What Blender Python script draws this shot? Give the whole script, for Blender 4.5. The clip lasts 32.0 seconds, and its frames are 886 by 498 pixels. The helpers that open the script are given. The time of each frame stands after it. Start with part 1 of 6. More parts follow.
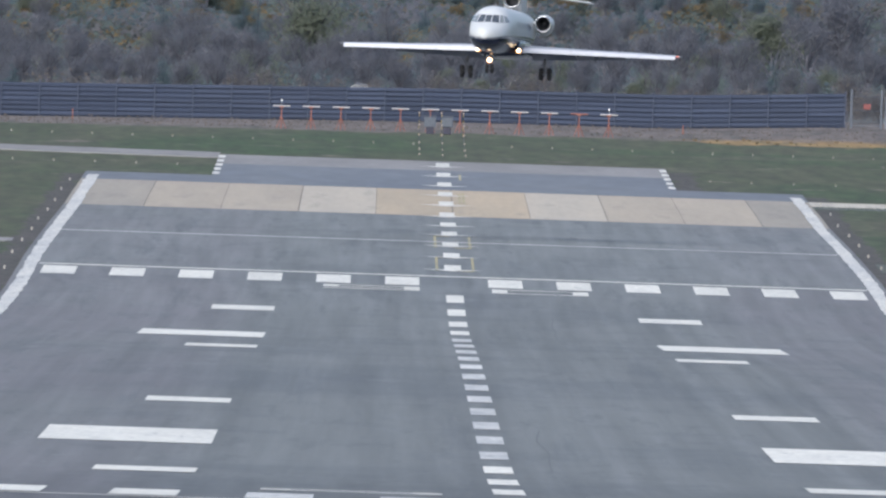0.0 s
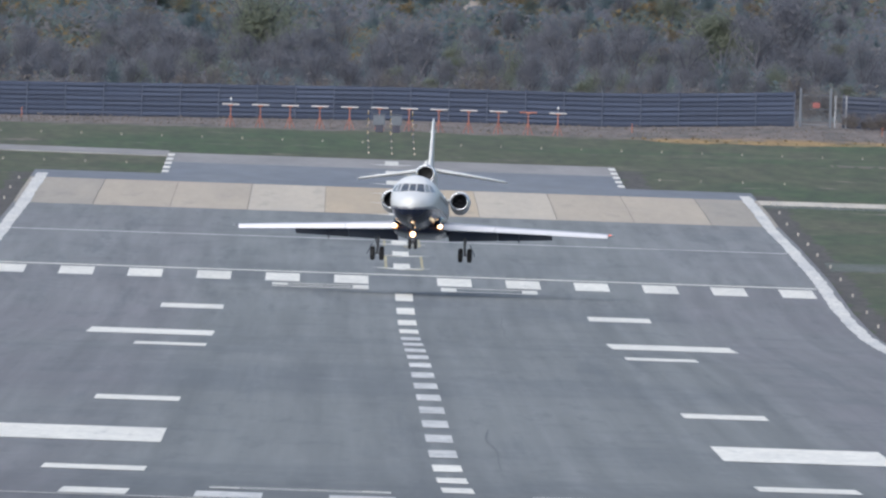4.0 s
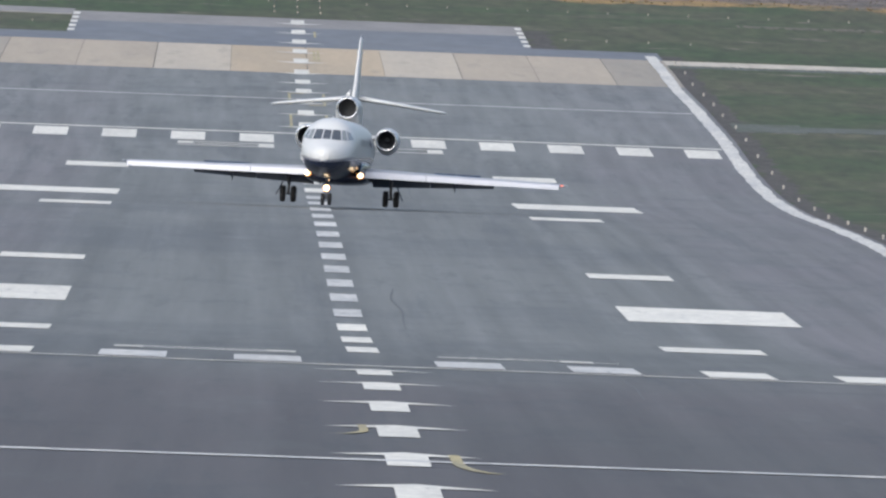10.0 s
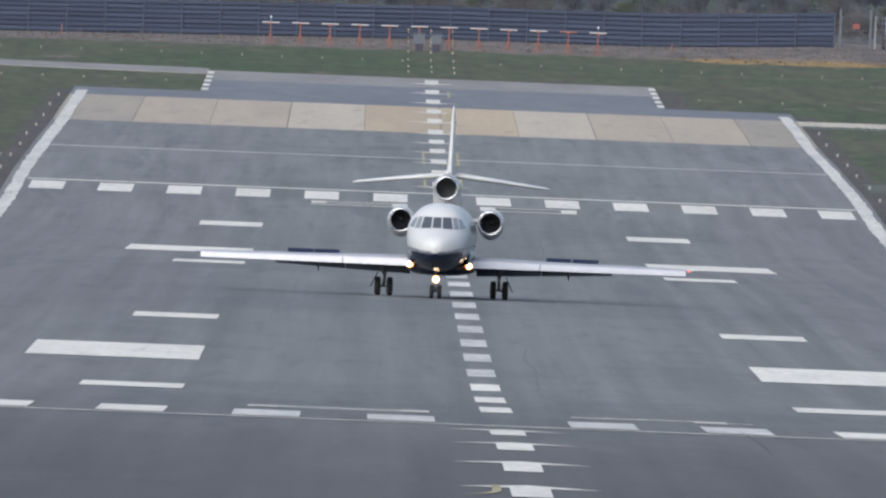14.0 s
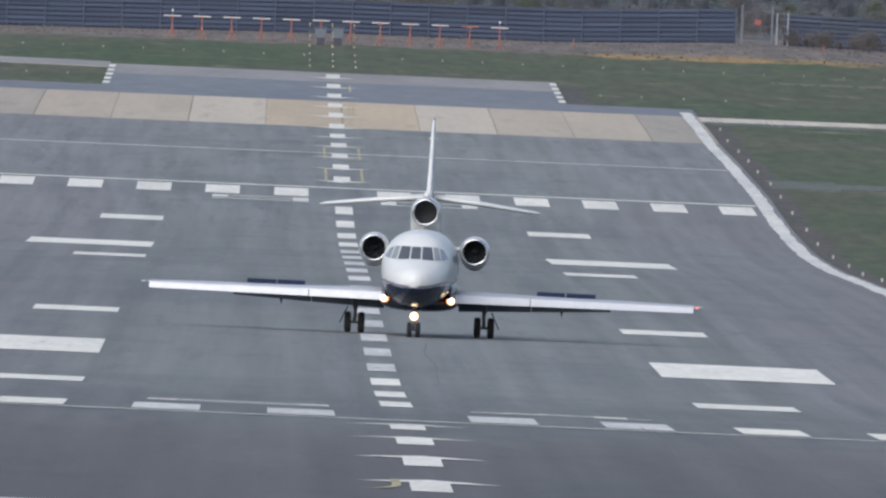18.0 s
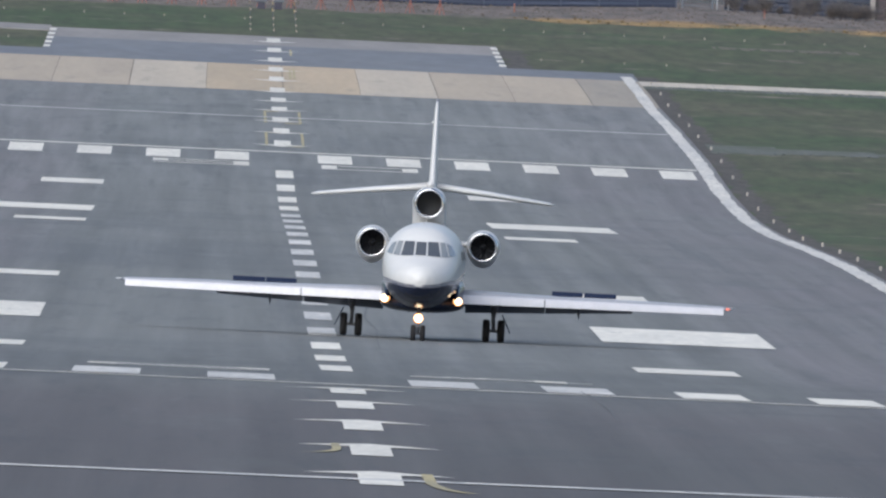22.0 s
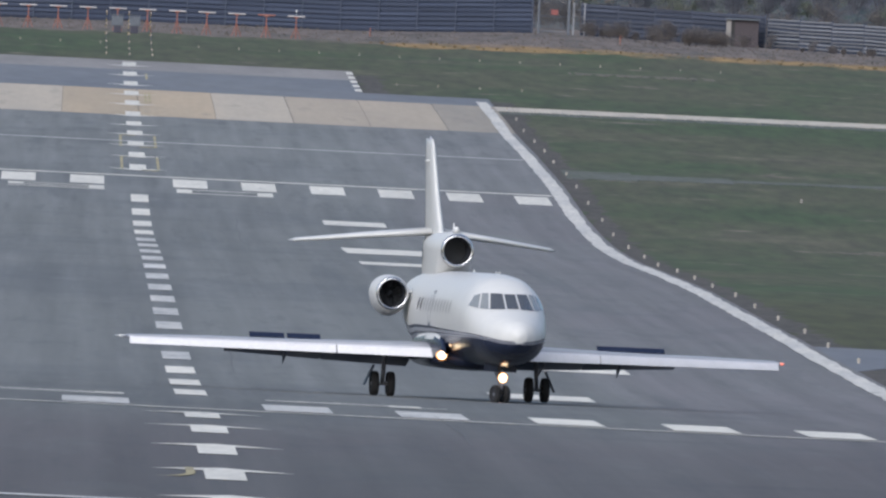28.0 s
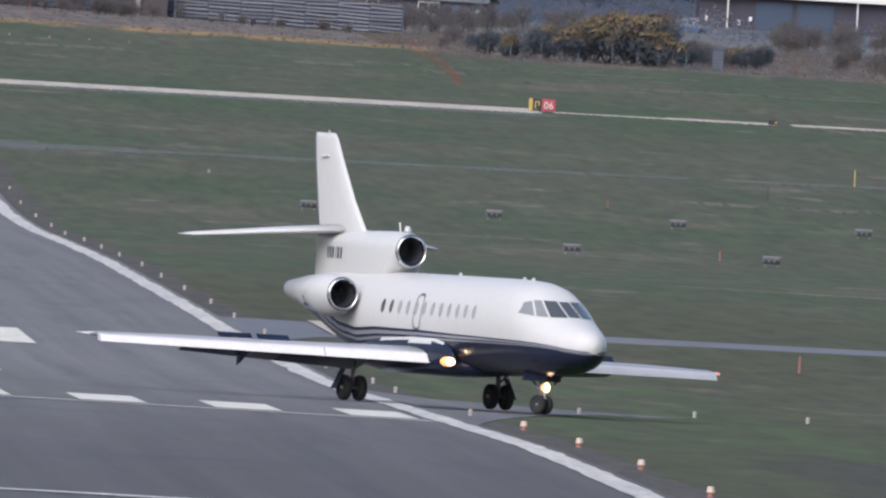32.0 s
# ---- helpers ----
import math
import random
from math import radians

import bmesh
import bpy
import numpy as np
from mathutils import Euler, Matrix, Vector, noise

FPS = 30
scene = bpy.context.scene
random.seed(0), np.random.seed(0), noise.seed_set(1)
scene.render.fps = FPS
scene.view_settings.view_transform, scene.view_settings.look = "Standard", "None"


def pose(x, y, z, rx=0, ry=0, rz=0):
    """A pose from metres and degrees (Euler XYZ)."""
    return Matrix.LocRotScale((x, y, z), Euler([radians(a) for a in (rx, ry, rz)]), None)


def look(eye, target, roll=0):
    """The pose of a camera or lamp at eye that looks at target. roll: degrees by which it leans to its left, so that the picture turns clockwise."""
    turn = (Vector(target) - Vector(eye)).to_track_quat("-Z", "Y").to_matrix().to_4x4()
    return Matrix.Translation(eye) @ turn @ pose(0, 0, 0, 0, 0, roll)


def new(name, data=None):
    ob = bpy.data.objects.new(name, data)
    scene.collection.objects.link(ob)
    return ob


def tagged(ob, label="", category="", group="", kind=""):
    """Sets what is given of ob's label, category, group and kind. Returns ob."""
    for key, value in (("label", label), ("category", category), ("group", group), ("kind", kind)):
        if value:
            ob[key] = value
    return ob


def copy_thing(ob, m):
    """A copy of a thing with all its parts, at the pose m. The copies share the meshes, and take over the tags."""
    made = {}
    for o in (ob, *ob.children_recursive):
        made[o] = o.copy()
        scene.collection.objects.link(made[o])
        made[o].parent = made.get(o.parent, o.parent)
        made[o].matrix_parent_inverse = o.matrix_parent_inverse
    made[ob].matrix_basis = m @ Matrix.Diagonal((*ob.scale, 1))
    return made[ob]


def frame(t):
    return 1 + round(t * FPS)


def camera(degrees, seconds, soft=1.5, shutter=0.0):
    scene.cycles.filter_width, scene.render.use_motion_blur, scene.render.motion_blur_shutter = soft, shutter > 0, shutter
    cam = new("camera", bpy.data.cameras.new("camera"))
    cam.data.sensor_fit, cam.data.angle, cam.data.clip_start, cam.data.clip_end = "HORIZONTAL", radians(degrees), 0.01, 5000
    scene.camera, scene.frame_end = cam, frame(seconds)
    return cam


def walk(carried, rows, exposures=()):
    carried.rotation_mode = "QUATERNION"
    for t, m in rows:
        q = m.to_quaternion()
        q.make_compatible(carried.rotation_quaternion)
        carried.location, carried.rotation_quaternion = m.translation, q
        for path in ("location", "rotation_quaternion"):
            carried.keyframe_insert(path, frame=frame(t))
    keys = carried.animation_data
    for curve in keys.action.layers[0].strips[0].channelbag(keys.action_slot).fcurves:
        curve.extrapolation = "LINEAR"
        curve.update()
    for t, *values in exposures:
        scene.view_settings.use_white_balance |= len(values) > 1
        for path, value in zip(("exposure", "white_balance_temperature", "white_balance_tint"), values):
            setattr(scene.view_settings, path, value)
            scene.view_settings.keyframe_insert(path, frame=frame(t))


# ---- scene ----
EYE = (-3.74, 0, 12.0)
cam = camera(1.0803, 32.0, soft=2.4)
walk(cam, [
    (0, look(EYE, (-2.4737, 1000, 7.8362), 1.92)), (0.5, look(EYE, (-2.6969, 1000, 8.0673), 1.89)),
    (1, look(EYE, (-2.9630, 1000, 8.2606), 1.76)), (1.5, look(EYE, (-3.0959, 1000, 8.3435), 1.93)),
    (2, look(EYE, (-3.1018, 1000, 8.4561), 1.86)), (2.5, look(EYE, (-2.3564, 1000, 8.4617), 1.98)),
    (3, look(EYE, (-1.6614, 1000, 7.9870), 1.94)), (3.5, look(EYE, (-1.3935, 1000, 7.9035), 1.93)),
    (5.5, look(EYE, (-1.2360, 1000, 7.0593), 2.06)), (6, look(EYE, (-0.6528, 1000, 6.5837), 2.16)),
    (6.5, look(EYE, (0.1667, 1000, 6.0501), 2.28)), (7, look(EYE, (0.4145, 1000, 5.7136), 2.13)),
    (7.5, look(EYE, (-0.3873, 1000, 5.5152), 2.05)), (8, look(EYE, (-1.1164, 1000, 5.7866), 1.98)),
    (8.5, look(EYE, (-1.0940, 1000, 5.5402), 2.21)), (9, look(EYE, (0.1806, 1000, 4.8939), 2.29)),
    (9.5, look(EYE, (1.2013, 1000, 5.1662), 2.05)), (10, look(EYE, (0.7331, 1000, 4.9142), 2.15)),
    (10.5, look(EYE, (-0.1495, 1000, 4.9247), 2.11)), (11, look(EYE, (-1.1825, 1000, 5.6271), 2.10)),
    (11.5, look(EYE, (-1.3858, 1000, 5.3715), 2.11)), (12, look(EYE, (-1.3505, 1000, 5.4683), 2.16)),
    (12.5, look(EYE, (-1.1729, 1000, 5.4932), 2.20)), (13, look(EYE, (-1.1703, 1000, 5.3081), 2.15)),
    (13.5, look(EYE, (-1.8235, 1000, 5.2893), 2.16)), (14, look(EYE, (-2.1575, 1000, 6.0866), 2.24)),
    (14.5, look(EYE, (-2.3952, 1000, 6.2241), 2.34)), (15, look(EYE, (-1.9098, 1000, 5.9653), 2.32)),
    (15.5, look(EYE, (-0.7927, 1000, 5.9874), 2.36)), (17.5, look(EYE, (-0.0457, 1000, 6.2290), 2.32)),
    (18, look(EYE, (-0.0404, 1000, 6.0525), 2.49)), (18.5, look(EYE, (0.5479, 1000, 5.1629), 2.55)),
    (19, look(EYE, (0.7410, 1000, 5.0749), 2.53)), (19.5, look(EYE, (0.9052, 1000, 4.8731), 2.58)),
    (20, look(EYE, (0.9870, 1000, 5.0426), 2.37)), (20.5, look(EYE, (0.2422, 1000, 5.0278), 2.39)),
    (21, look(EYE, (-0.1234, 1000, 5.1789), 2.53)), (21.5, look(EYE, (0.3716, 1000, 5.4036), 2.69)),
    (22, look(EYE, (1.2598, 1000, 5.3431), 2.57)), (22.5, look(EYE, (1.2361, 1000, 5.1275), 2.73)),
    (23, look(EYE, (1.3757, 1000, 4.6678), 2.57)), (23.5, look(EYE, (0.5906, 1000, 4.4923), 2.55)),
    (24, look(EYE, (-0.2028, 1000, 4.5649), 2.54)), (24.5, look(EYE, (-0.0992, 1000, 4.6523), 2.71)),
    (25, look(EYE, (0.3041, 1000, 4.6907), 2.79)), (25.5, look(EYE, (1.3549, 1000, 4.2001), 2.69)),
    (27.5, look(EYE, (2.6797, 1000, 5.5301), 2.75)), (28, look(EYE, (4.3197, 1000, 6.0138), 2.81)),
    (28.5, look(EYE, (6.6317, 1000, 6.2426), 3.04)), (29, look(EYE, (8.0455, 1000, 6.0244), 3.08)),
    (29.5, look(EYE, (10.9003, 1000, 6.3938), 3.09)), (30, look(EYE, (12.0239, 1000, 6.4828), 3.06)),
    (30.5, look(EYE, (13.0079, 1000, 6.8438), 2.98)), (31, look(EYE, (13.9053, 1000, 6.7766), 3.09)),
    (31.5, look(EYE, (15.2354, 1000, 6.6577), 3.29)), (32, look(EYE, (16.9603, 1000, 6.0424), 3.41))],
    exposures=[(0, 0.765, 5970, 10), (3, 0.77, 5990, 10), (6, 0.73, 6120, 10), (9, 0.70, 6140, 10), (12.5, 0.63, 6170, 10), (14, 0.58, 6150, 10), (18, 0.56, 6090, 10), (21, 0.57, 6070, 10), (25, 0.54, 6120, 11), (28, 0.45, 6020, 11), (29, 0.44, 6020, 11), (30.3, 0.56, 6120, 13), (32, 0.57, 6160, 15)])

# ---- light: a bright overcast sky ----
world = bpy.data.worlds.new("overcast_sky")
scene.world = world
world.use_nodes = True
wn = world.node_tree
sky = wn.nodes.new("ShaderNodeTexSky")
sky.sky_type, sky.sun_disc = "NISHITA", False
sky.sun_elevation, sky.sun_rotation = radians(36), radians(203.6)
sky.air_density, sky.dust_density, sky.ozone_density = 1.0, 3.0, 1.5
wn.nodes["Background"].inputs["Strength"].default_value = 0.105
wn.links.new(sky.outputs[0], wn.nodes["Background"].inputs["Color"])
sun = new("sun", bpy.data.lights.new("sun", "SUN"))
sun.data.energy, sun.data.angle, sun.data.color = 1.9, radians(50), (1.0, 0.985, 0.965)
sun.matrix_world = look((0, 0, 60), (0.35 * 60, 0.8 * 60, 60 - 0.634 * 60))

# ---- materials ----
def material(name, base, rough=0.8, metal=0.0, spread=0.15, scale=1.0, bump=0.0, second=None, amount=0.5, stretch=(1, 1, 1),
             fine=8.0, per_piece=0.0, coat=0.0, glow=0.0, sharp=0.18, along=None, lanes=0.0, layers=(), leafy=0.0, spec=0.5):
    """Two scales of noise over a base colour, with a second colour in patches and a fine relief."""
    m = bpy.data.materials.new(name)
    m.use_nodes = True
    nt = m.node_tree
    b = nt.nodes["Principled BSDF"]
    b.inputs["Roughness"].default_value, b.inputs["Metallic"].default_value = rough, metal
    b.inputs["Specular IOR Level"].default_value = spec
    if coat:
        b.inputs["Coat Weight"].default_value, b.inputs["Coat Roughness"].default_value = coat, 0.08
    co = nt.nodes.new("ShaderNodeTexCoord")
    mp = nt.nodes.new("ShaderNodeMapping")
    mp.inputs["Scale"].default_value = stretch
    nt.links.new(co.outputs["Object"], mp.inputs["Vector"])

    def noise_at(s, detail):
        n = nt.nodes.new("ShaderNodeTexNoise")
        n.inputs["Scale"].default_value, n.inputs["Detail"].default_value, n.inputs["Roughness"].default_value = s, detail, 0.6
        nt.links.new(mp.outputs[0], n.inputs["Vector"])
        return n.outputs["Fac"]

    def mixed(kind, fac, a, c):
        x = nt.nodes.new("ShaderNodeMix")
        x.data_type, x.blend_type = "RGBA", kind
        for sock, v in ((x.inputs[0], fac), (x.inputs[6], a), (x.inputs[7], c)):
            if hasattr(v, "links"):
                nt.links.new(v, sock)
            elif isinstance(v, float):
                sock.default_value = v
            else:
                sock.default_value = (*v, 1)
        return x.outputs[2]

    def ranged(v, a, c, d, e):
        r = nt.nodes.new("ShaderNodeMapRange")
        for i, w in enumerate((a, c, d, e)):
            r.inputs[i + 1].default_value = w
        nt.links.new(v, r.inputs[0])
        return r.outputs[0]

    big, small = noise_at(scale, 4), noise_at(scale * fine, 3)
    colour = base
    if second:
        colour = mixed("MIX", ranged(big, 0.5 - sharp * amount * 2, 0.5 + sharp, 0.0, 1.0), base, second)
    def math2(op, a, c):
        x = nt.nodes.new("ShaderNodeMath")
        x.operation = op
        for sock, v in zip(x.inputs, (a, c)):
            if hasattr(v, "links"):
                nt.links.new(v, sock)
            else:
                sock.default_value = v
        return x.outputs[0]

    for tint, (sx, sy), lo, hi, most, belt in layers:    # further growth, wear or tone, in patches or in a belt of the plan
        m3 = nt.nodes.new("ShaderNodeMapping")
        m3.inputs["Scale"].default_value, m3.inputs["Location"].default_value = (sx, sy, 1), (tint[0] * 310, tint[1] * 170, 0)
        nt.links.new(co.outputs["Object"], m3.inputs["Vector"])
        n3 = nt.nodes.new("ShaderNodeTexNoise")
        n3.inputs["Scale"].default_value, n3.inputs["Detail"].default_value, n3.inputs["Roughness"].default_value = 1.0, 5, 0.65
        nt.links.new(m3.outputs[0], n3.inputs["Vector"])
        fac = ranged(n3.outputs["Fac"], lo, hi, 0.0, most)
        if belt:
            x0, x1, y0, y1, soft_y, wobble, drop = belt
            s3 = nt.nodes.new("ShaderNodeSeparateXYZ")
            nt.links.new(co.outputs["Object"], s3.inputs[0])
            yy = math2("ADD", s3.outputs[1], ranged(n3.outputs["Fac"], 0.3, 0.7, -wobble, wobble))
            yy = math2("ADD", yy, ranged(s3.outputs[0], 58, 70, 0.0, drop))
            for v, a, c in ((yy, y0, y0 + soft_y), (yy, y1 + soft_y, y1), (s3.outputs[0], x0, x0 + 3), (s3.outputs[0], x1 + 3, x1)):
                fac = math2("MULTIPLY", fac, ranged(v, a, c, 0.0, 1.0))
        colour = mixed("MIX", fac, colour, tint)
    v1 = ranged(small, 0.3, 0.7, 1 - spread, 1 + spread)
    grey = nt.nodes.new("ShaderNodeCombineColor")
    if per_piece:
        oi = nt.nodes.new("ShaderNodeObjectInfo")
        pr = ranged(oi.outputs["Random"], 0, 1, 1 - per_piece, 1 + per_piece)
        mu = nt.nodes.new("ShaderNodeMath")
        mu.operation = "MULTIPLY"
        nt.links.new(v1, mu.inputs[0]), nt.links.new(pr, mu.inputs[1])
        v1 = mu.outputs[0]
    if lanes:
        m2 = nt.nodes.new("ShaderNodeMapping")
        m2.inputs["Scale"].default_value = (0.9, 0.0015, 1)
        nt.links.new(co.outputs["Object"], m2.inputs["Vector"])
        n2 = nt.nodes.new("ShaderNodeTexNoise")
        n2.inputs["Scale"].default_value, n2.inputs["Detail"].default_value = 1.0, 3
        nt.links.new(m2.outputs[0], n2.inputs["Vector"])
        la = nt.nodes.new("ShaderNodeMath")
        la.operation = "MULTIPLY"
        nt.links.new(v1, la.inputs[0]), nt.links.new(ranged(n2.outputs["Fac"], 0.3, 0.7, 1 - lanes, 1 + lanes), la.inputs[1])
        v1 = la.outputs[0]
    # the tone runs from one factor to another along y
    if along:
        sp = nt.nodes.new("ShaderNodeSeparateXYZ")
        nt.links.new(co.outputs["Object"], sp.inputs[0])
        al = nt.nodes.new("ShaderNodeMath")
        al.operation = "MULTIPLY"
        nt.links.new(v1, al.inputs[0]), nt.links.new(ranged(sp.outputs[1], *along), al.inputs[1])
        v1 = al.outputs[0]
    for i in range(3):
        nt.links.new(v1, grey.inputs[i])
    final = mixed("MULTIPLY", 1.0, colour, grey.outputs[0])
    nt.links.new(final, b.inputs["Base Color"])
    if leafy:                                            # thin leaves and twigs let light through
        tr, ms = nt.nodes.new("ShaderNodeBsdfTranslucent"), nt.nodes.new("ShaderNodeMixShader")
        nt.links.new(final, tr.inputs[0])
        ms.inputs[0].default_value = leafy
        nt.links.new(b.outputs[0], ms.inputs[1]), nt.links.new(tr.outputs[0], ms.inputs[2])
        nt.links.new(ms.outputs[0], nt.nodes["Material Output"].inputs[0])
    if bump:
        bp = nt.nodes.new("ShaderNodeBump")
        bp.inputs["Strength"].default_value, bp.inputs["Distance"].default_value = bump, 0.02
        nt.links.new(small, bp.inputs["Height"])
        nt.links.new(bp.outputs[0], b.inputs["Normal"])
    if glow:
        b.inputs["Emission Color"].default_value = (*base, 1)
        b.inputs["Emission Strength"].default_value = glow
    return m


EDGE_TINT = (0.140, 0.132, 0.136)
# darker towards the near end, purple-grey along both sides
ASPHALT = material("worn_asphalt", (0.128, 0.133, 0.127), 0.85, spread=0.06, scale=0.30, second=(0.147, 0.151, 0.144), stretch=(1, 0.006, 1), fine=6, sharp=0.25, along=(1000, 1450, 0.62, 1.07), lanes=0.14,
                   layers=[((0.093, 0.099, 0.102), (0.03, 0.004), 0.50, 0.66, 0.7, None), ((0.164, 0.169, 0.164), (0.5, 0.0012), 0.54, 0.72, 0.6, None),
                           (EDGE_TINT, (0.05, 0.003), 0.25, 0.55, 0.8, (-40, -12, 500, 4000, 100, 0, 0)), (EDGE_TINT, (0.05, 0.003), 0.25, 0.55, 0.8, (12, 60, 500, 4000, 100, 0, 0)),
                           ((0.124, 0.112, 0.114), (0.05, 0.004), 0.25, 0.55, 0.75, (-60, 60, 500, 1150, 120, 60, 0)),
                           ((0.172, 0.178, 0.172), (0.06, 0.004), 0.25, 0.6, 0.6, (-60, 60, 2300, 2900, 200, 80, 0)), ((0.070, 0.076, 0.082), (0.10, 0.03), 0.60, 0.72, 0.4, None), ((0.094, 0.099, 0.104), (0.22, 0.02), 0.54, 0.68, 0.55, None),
                           ((0.090, 0.094, 0.096), (0.9, 0.022), 0.56, 0.68, 0.5, None), ((0.175, 0.178, 0.172), (1.3, 0.03), 0.60, 0.70, 0.35, None),
                           ((0.165, 0.170, 0.164), (0.30, 0.02), 0.58, 0.70, 0.4, None), ((0.080, 0.086, 0.092), (0.45, 0.003), 0.58, 0.68, 0.5, None)])
ASPHALT_DARK = material("dark_asphalt", (0.130, 0.140, 0.159), 0.85, spread=0.10, scale=0.1, second=(0.156, 0.164, 0.175), stretch=(1, 0.08, 1), fine=6)
SLAB_STAIN = [((0.22, 0.20, 0.17), (0.5, 0.02), 0.58, 0.72, 0.5, None)]
CONCRETE = material("pale_concrete", (0.40, 0.338, 0.258), 0.85, spread=0.06, scale=0.3, second=(0.34, 0.29, 0.225), stretch=(1, 0.02, 1), per_piece=0.04, layers=SLAB_STAIN)
CONCRETE_LIGHT = material("bleached_slab_concrete", (0.455, 0.395, 0.31), 0.85, spread=0.06, scale=0.3, second=(0.40, 0.35, 0.28), stretch=(1, 0.02, 1), layers=SLAB_STAIN)
CONCRETE_DULL = material("grimy_slab_concrete", (0.34, 0.295, 0.235), 0.85, spread=0.08, scale=0.3, second=(0.26, 0.235, 0.195), stretch=(1, 0.02, 1), layers=SLAB_STAIN)
CONCRETE_GREY = material("grey_concrete", (0.25, 0.235, 0.222), 0.85, spread=0.12, scale=0.2, second=(0.19, 0.18, 0.17), stretch=(1, 0.08, 1))
KERB = material("bleached_concrete", (0.52, 0.47, 0.385), 0.85, spread=0.2, scale=0.8, second=(0.38, 0.34, 0.28), stretch=(1, 0.1, 1))
PAINT = material("runway_white_paint", (0.70, 0.668, 0.585), 0.7, spread=0.12, scale=0.6, second=(0.58, 0.555, 0.49), stretch=(1, 0.08, 1), fine=6, per_piece=0.05, layers=[((0.20, 0.20, 0.195), (1.3, 0.16), 0.63, 0.70, 0.8, None)])
PAINT_WORN = material("worn_white_paint", (0.58, 0.56, 0.52), 0.75, spread=0.2, scale=0.8, second=(0.40, 0.40, 0.385), stretch=(1, 0.1, 1), fine=6, per_piece=0.08, layers=[((0.20, 0.20, 0.195), (1.3, 0.16), 0.58, 0.70, 0.8, None)])
PAINT_YELLOW = material("worn_yellow_paint", (0.44, 0.37, 0.19), 0.75, spread=0.2, scale=0.8, second=(0.28, 0.25, 0.16), stretch=(1, 0.1, 1))
GRASS = material("mown_grass", (0.046, 0.057, 0.022), 0.95, spread=0.32, scale=0.16, second=(0.070, 0.067, 0.037), stretch=(1, 0.05, 1), fine=6, sharp=0.22,
                 layers=[((0.031, 0.057, 0.016), (0.05, 0.004), 0.47, 0.62, 0.85, None), ((0.118, 0.100, 0.070), (0.055, 0.013), 0.565, 0.70, 0.6, None),
                         ((0.160, 0.132, 0.104), (0.16, 0.035), 0.62, 0.69, 0.8, None), ((0.043, 0.046, 0.013), (0.06, 0.02), 0.25, 0.45, 0.85, (-400, 400, 900, 1800, 200, 120, 0)), ((0.046, 0.078, 0.018), (0.5, 0.03), 0.40, 0.58, 0.75, (23, 33, 1150, 1520, 60, 40, 0)), ((0.034, 0.030, 0.020), (0.25, 0.03), 0.30, 0.52, 0.85, (27, 90, 800, 1160, 60, 40, 0)), ((0.105, 0.082, 0.060), (0.35, 0.03), 0.52, 0.66, 0.7, (24, 80, 1380, 1660, 60, 40, 0)), ((0.140, 0.112, 0.096), (0.30, 0.05), 0.22, 0.34, 0.95, (-400, 400, 3326, 3600, 12, 12, 58)),
                         ((0.078, 0.070, 0.060), (0.35, 0.06), 0.50, 0.60, 0.85, (-400, 400, 3335, 3600, 14, 12, 58)), ((0.270, 0.168, 0.060), (0.33, 0.05), 0.40, 0.54, 0.9, (16, 62, 3310, 3340, 10, 14, 0))])
GRAVEL = material("gravel_shoulder", (0.076, 0.064, 0.056), 0.95, spread=0.4, scale=0.5, second=(0.052, 0.048, 0.038), stretch=(1, 0.12, 1), fine=6)
# distance haze is mixed into the slope's ground colour
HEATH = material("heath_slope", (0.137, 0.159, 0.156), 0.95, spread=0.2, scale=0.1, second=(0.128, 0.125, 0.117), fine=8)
GORSE_BED = material("low_gorse_blossom", (0.25, 0.165, 0.055), 0.9, spread=0.3, scale=0.8, second=(0.12, 0.10, 0.06), stretch=(1, 0.2, 1), fine=5)
SLAT = material("weathered_dark_timber", (0.036, 0.049, 0.084), 0.8, spread=0.2, scale=1.2, second=(0.028, 0.038, 0.066), stretch=(0.2, 1, 2), per_piece=0.12)
SLAT_PALE = material("weathered_grey_timber", (0.150, 0.160, 0.180), 0.85, spread=0.3, scale=1.2, second=(0.105, 0.11, 0.125), stretch=(0.2, 1, 2), per_piece=0.25)
# shade between the fence slats, as a colour
GAP_SHADE = material("painted_gap_shade", (0.026, 0.036, 0.064), 0.9, spread=0.2)
POST = material("fence_post_timber", (0.052, 0.064, 0.096), 0.85, spread=0.2, scale=2)
STEEL = material("galvanised_steel", (0.24, 0.25, 0.27), 0.55, 0.3, spread=0.1, scale=3)
ORANGE = material("aviation_orange_paint", (0.25, 0.098, 0.072), 0.6, spread=0.1, scale=3)
AERIAL_WHITE = material("weathered_white_enamel", (0.40, 0.385, 0.38), 0.6, spread=0.12, scale=3)
NETTING = material("faded_orange_netting", (0.19, 0.085, 0.060), 0.8, spread=0.15, scale=3)
WHITE = material("white_enamel", (0.62, 0.615, 0.60), 0.45, spread=0.05, scale=3)
RED = material("red_sign_enamel", (0.34, 0.05, 0.065), 0.5, spread=0.05, scale=3)
YELLOW = material("yellow_sign_enamel", (0.40, 0.29, 0.08), 0.5, spread=0.05, scale=3)
BLACK = material("black_paint", (0.015, 0.015, 0.017), 0.5, spread=0.1, scale=3)
AMBER = material("amber_lens", (0.52, 0.42, 0.34), 0.35, spread=0.05, scale=4)
BRICK_RED = material("red_brick", (0.054, 0.045, 0.050), 0.85, spread=0.2, scale=2)
BOARD = material("stained_weatherboard", (0.046, 0.045, 0.064), 0.8, spread=0.2, scale=2, stretch=(0.3, 1, 3))
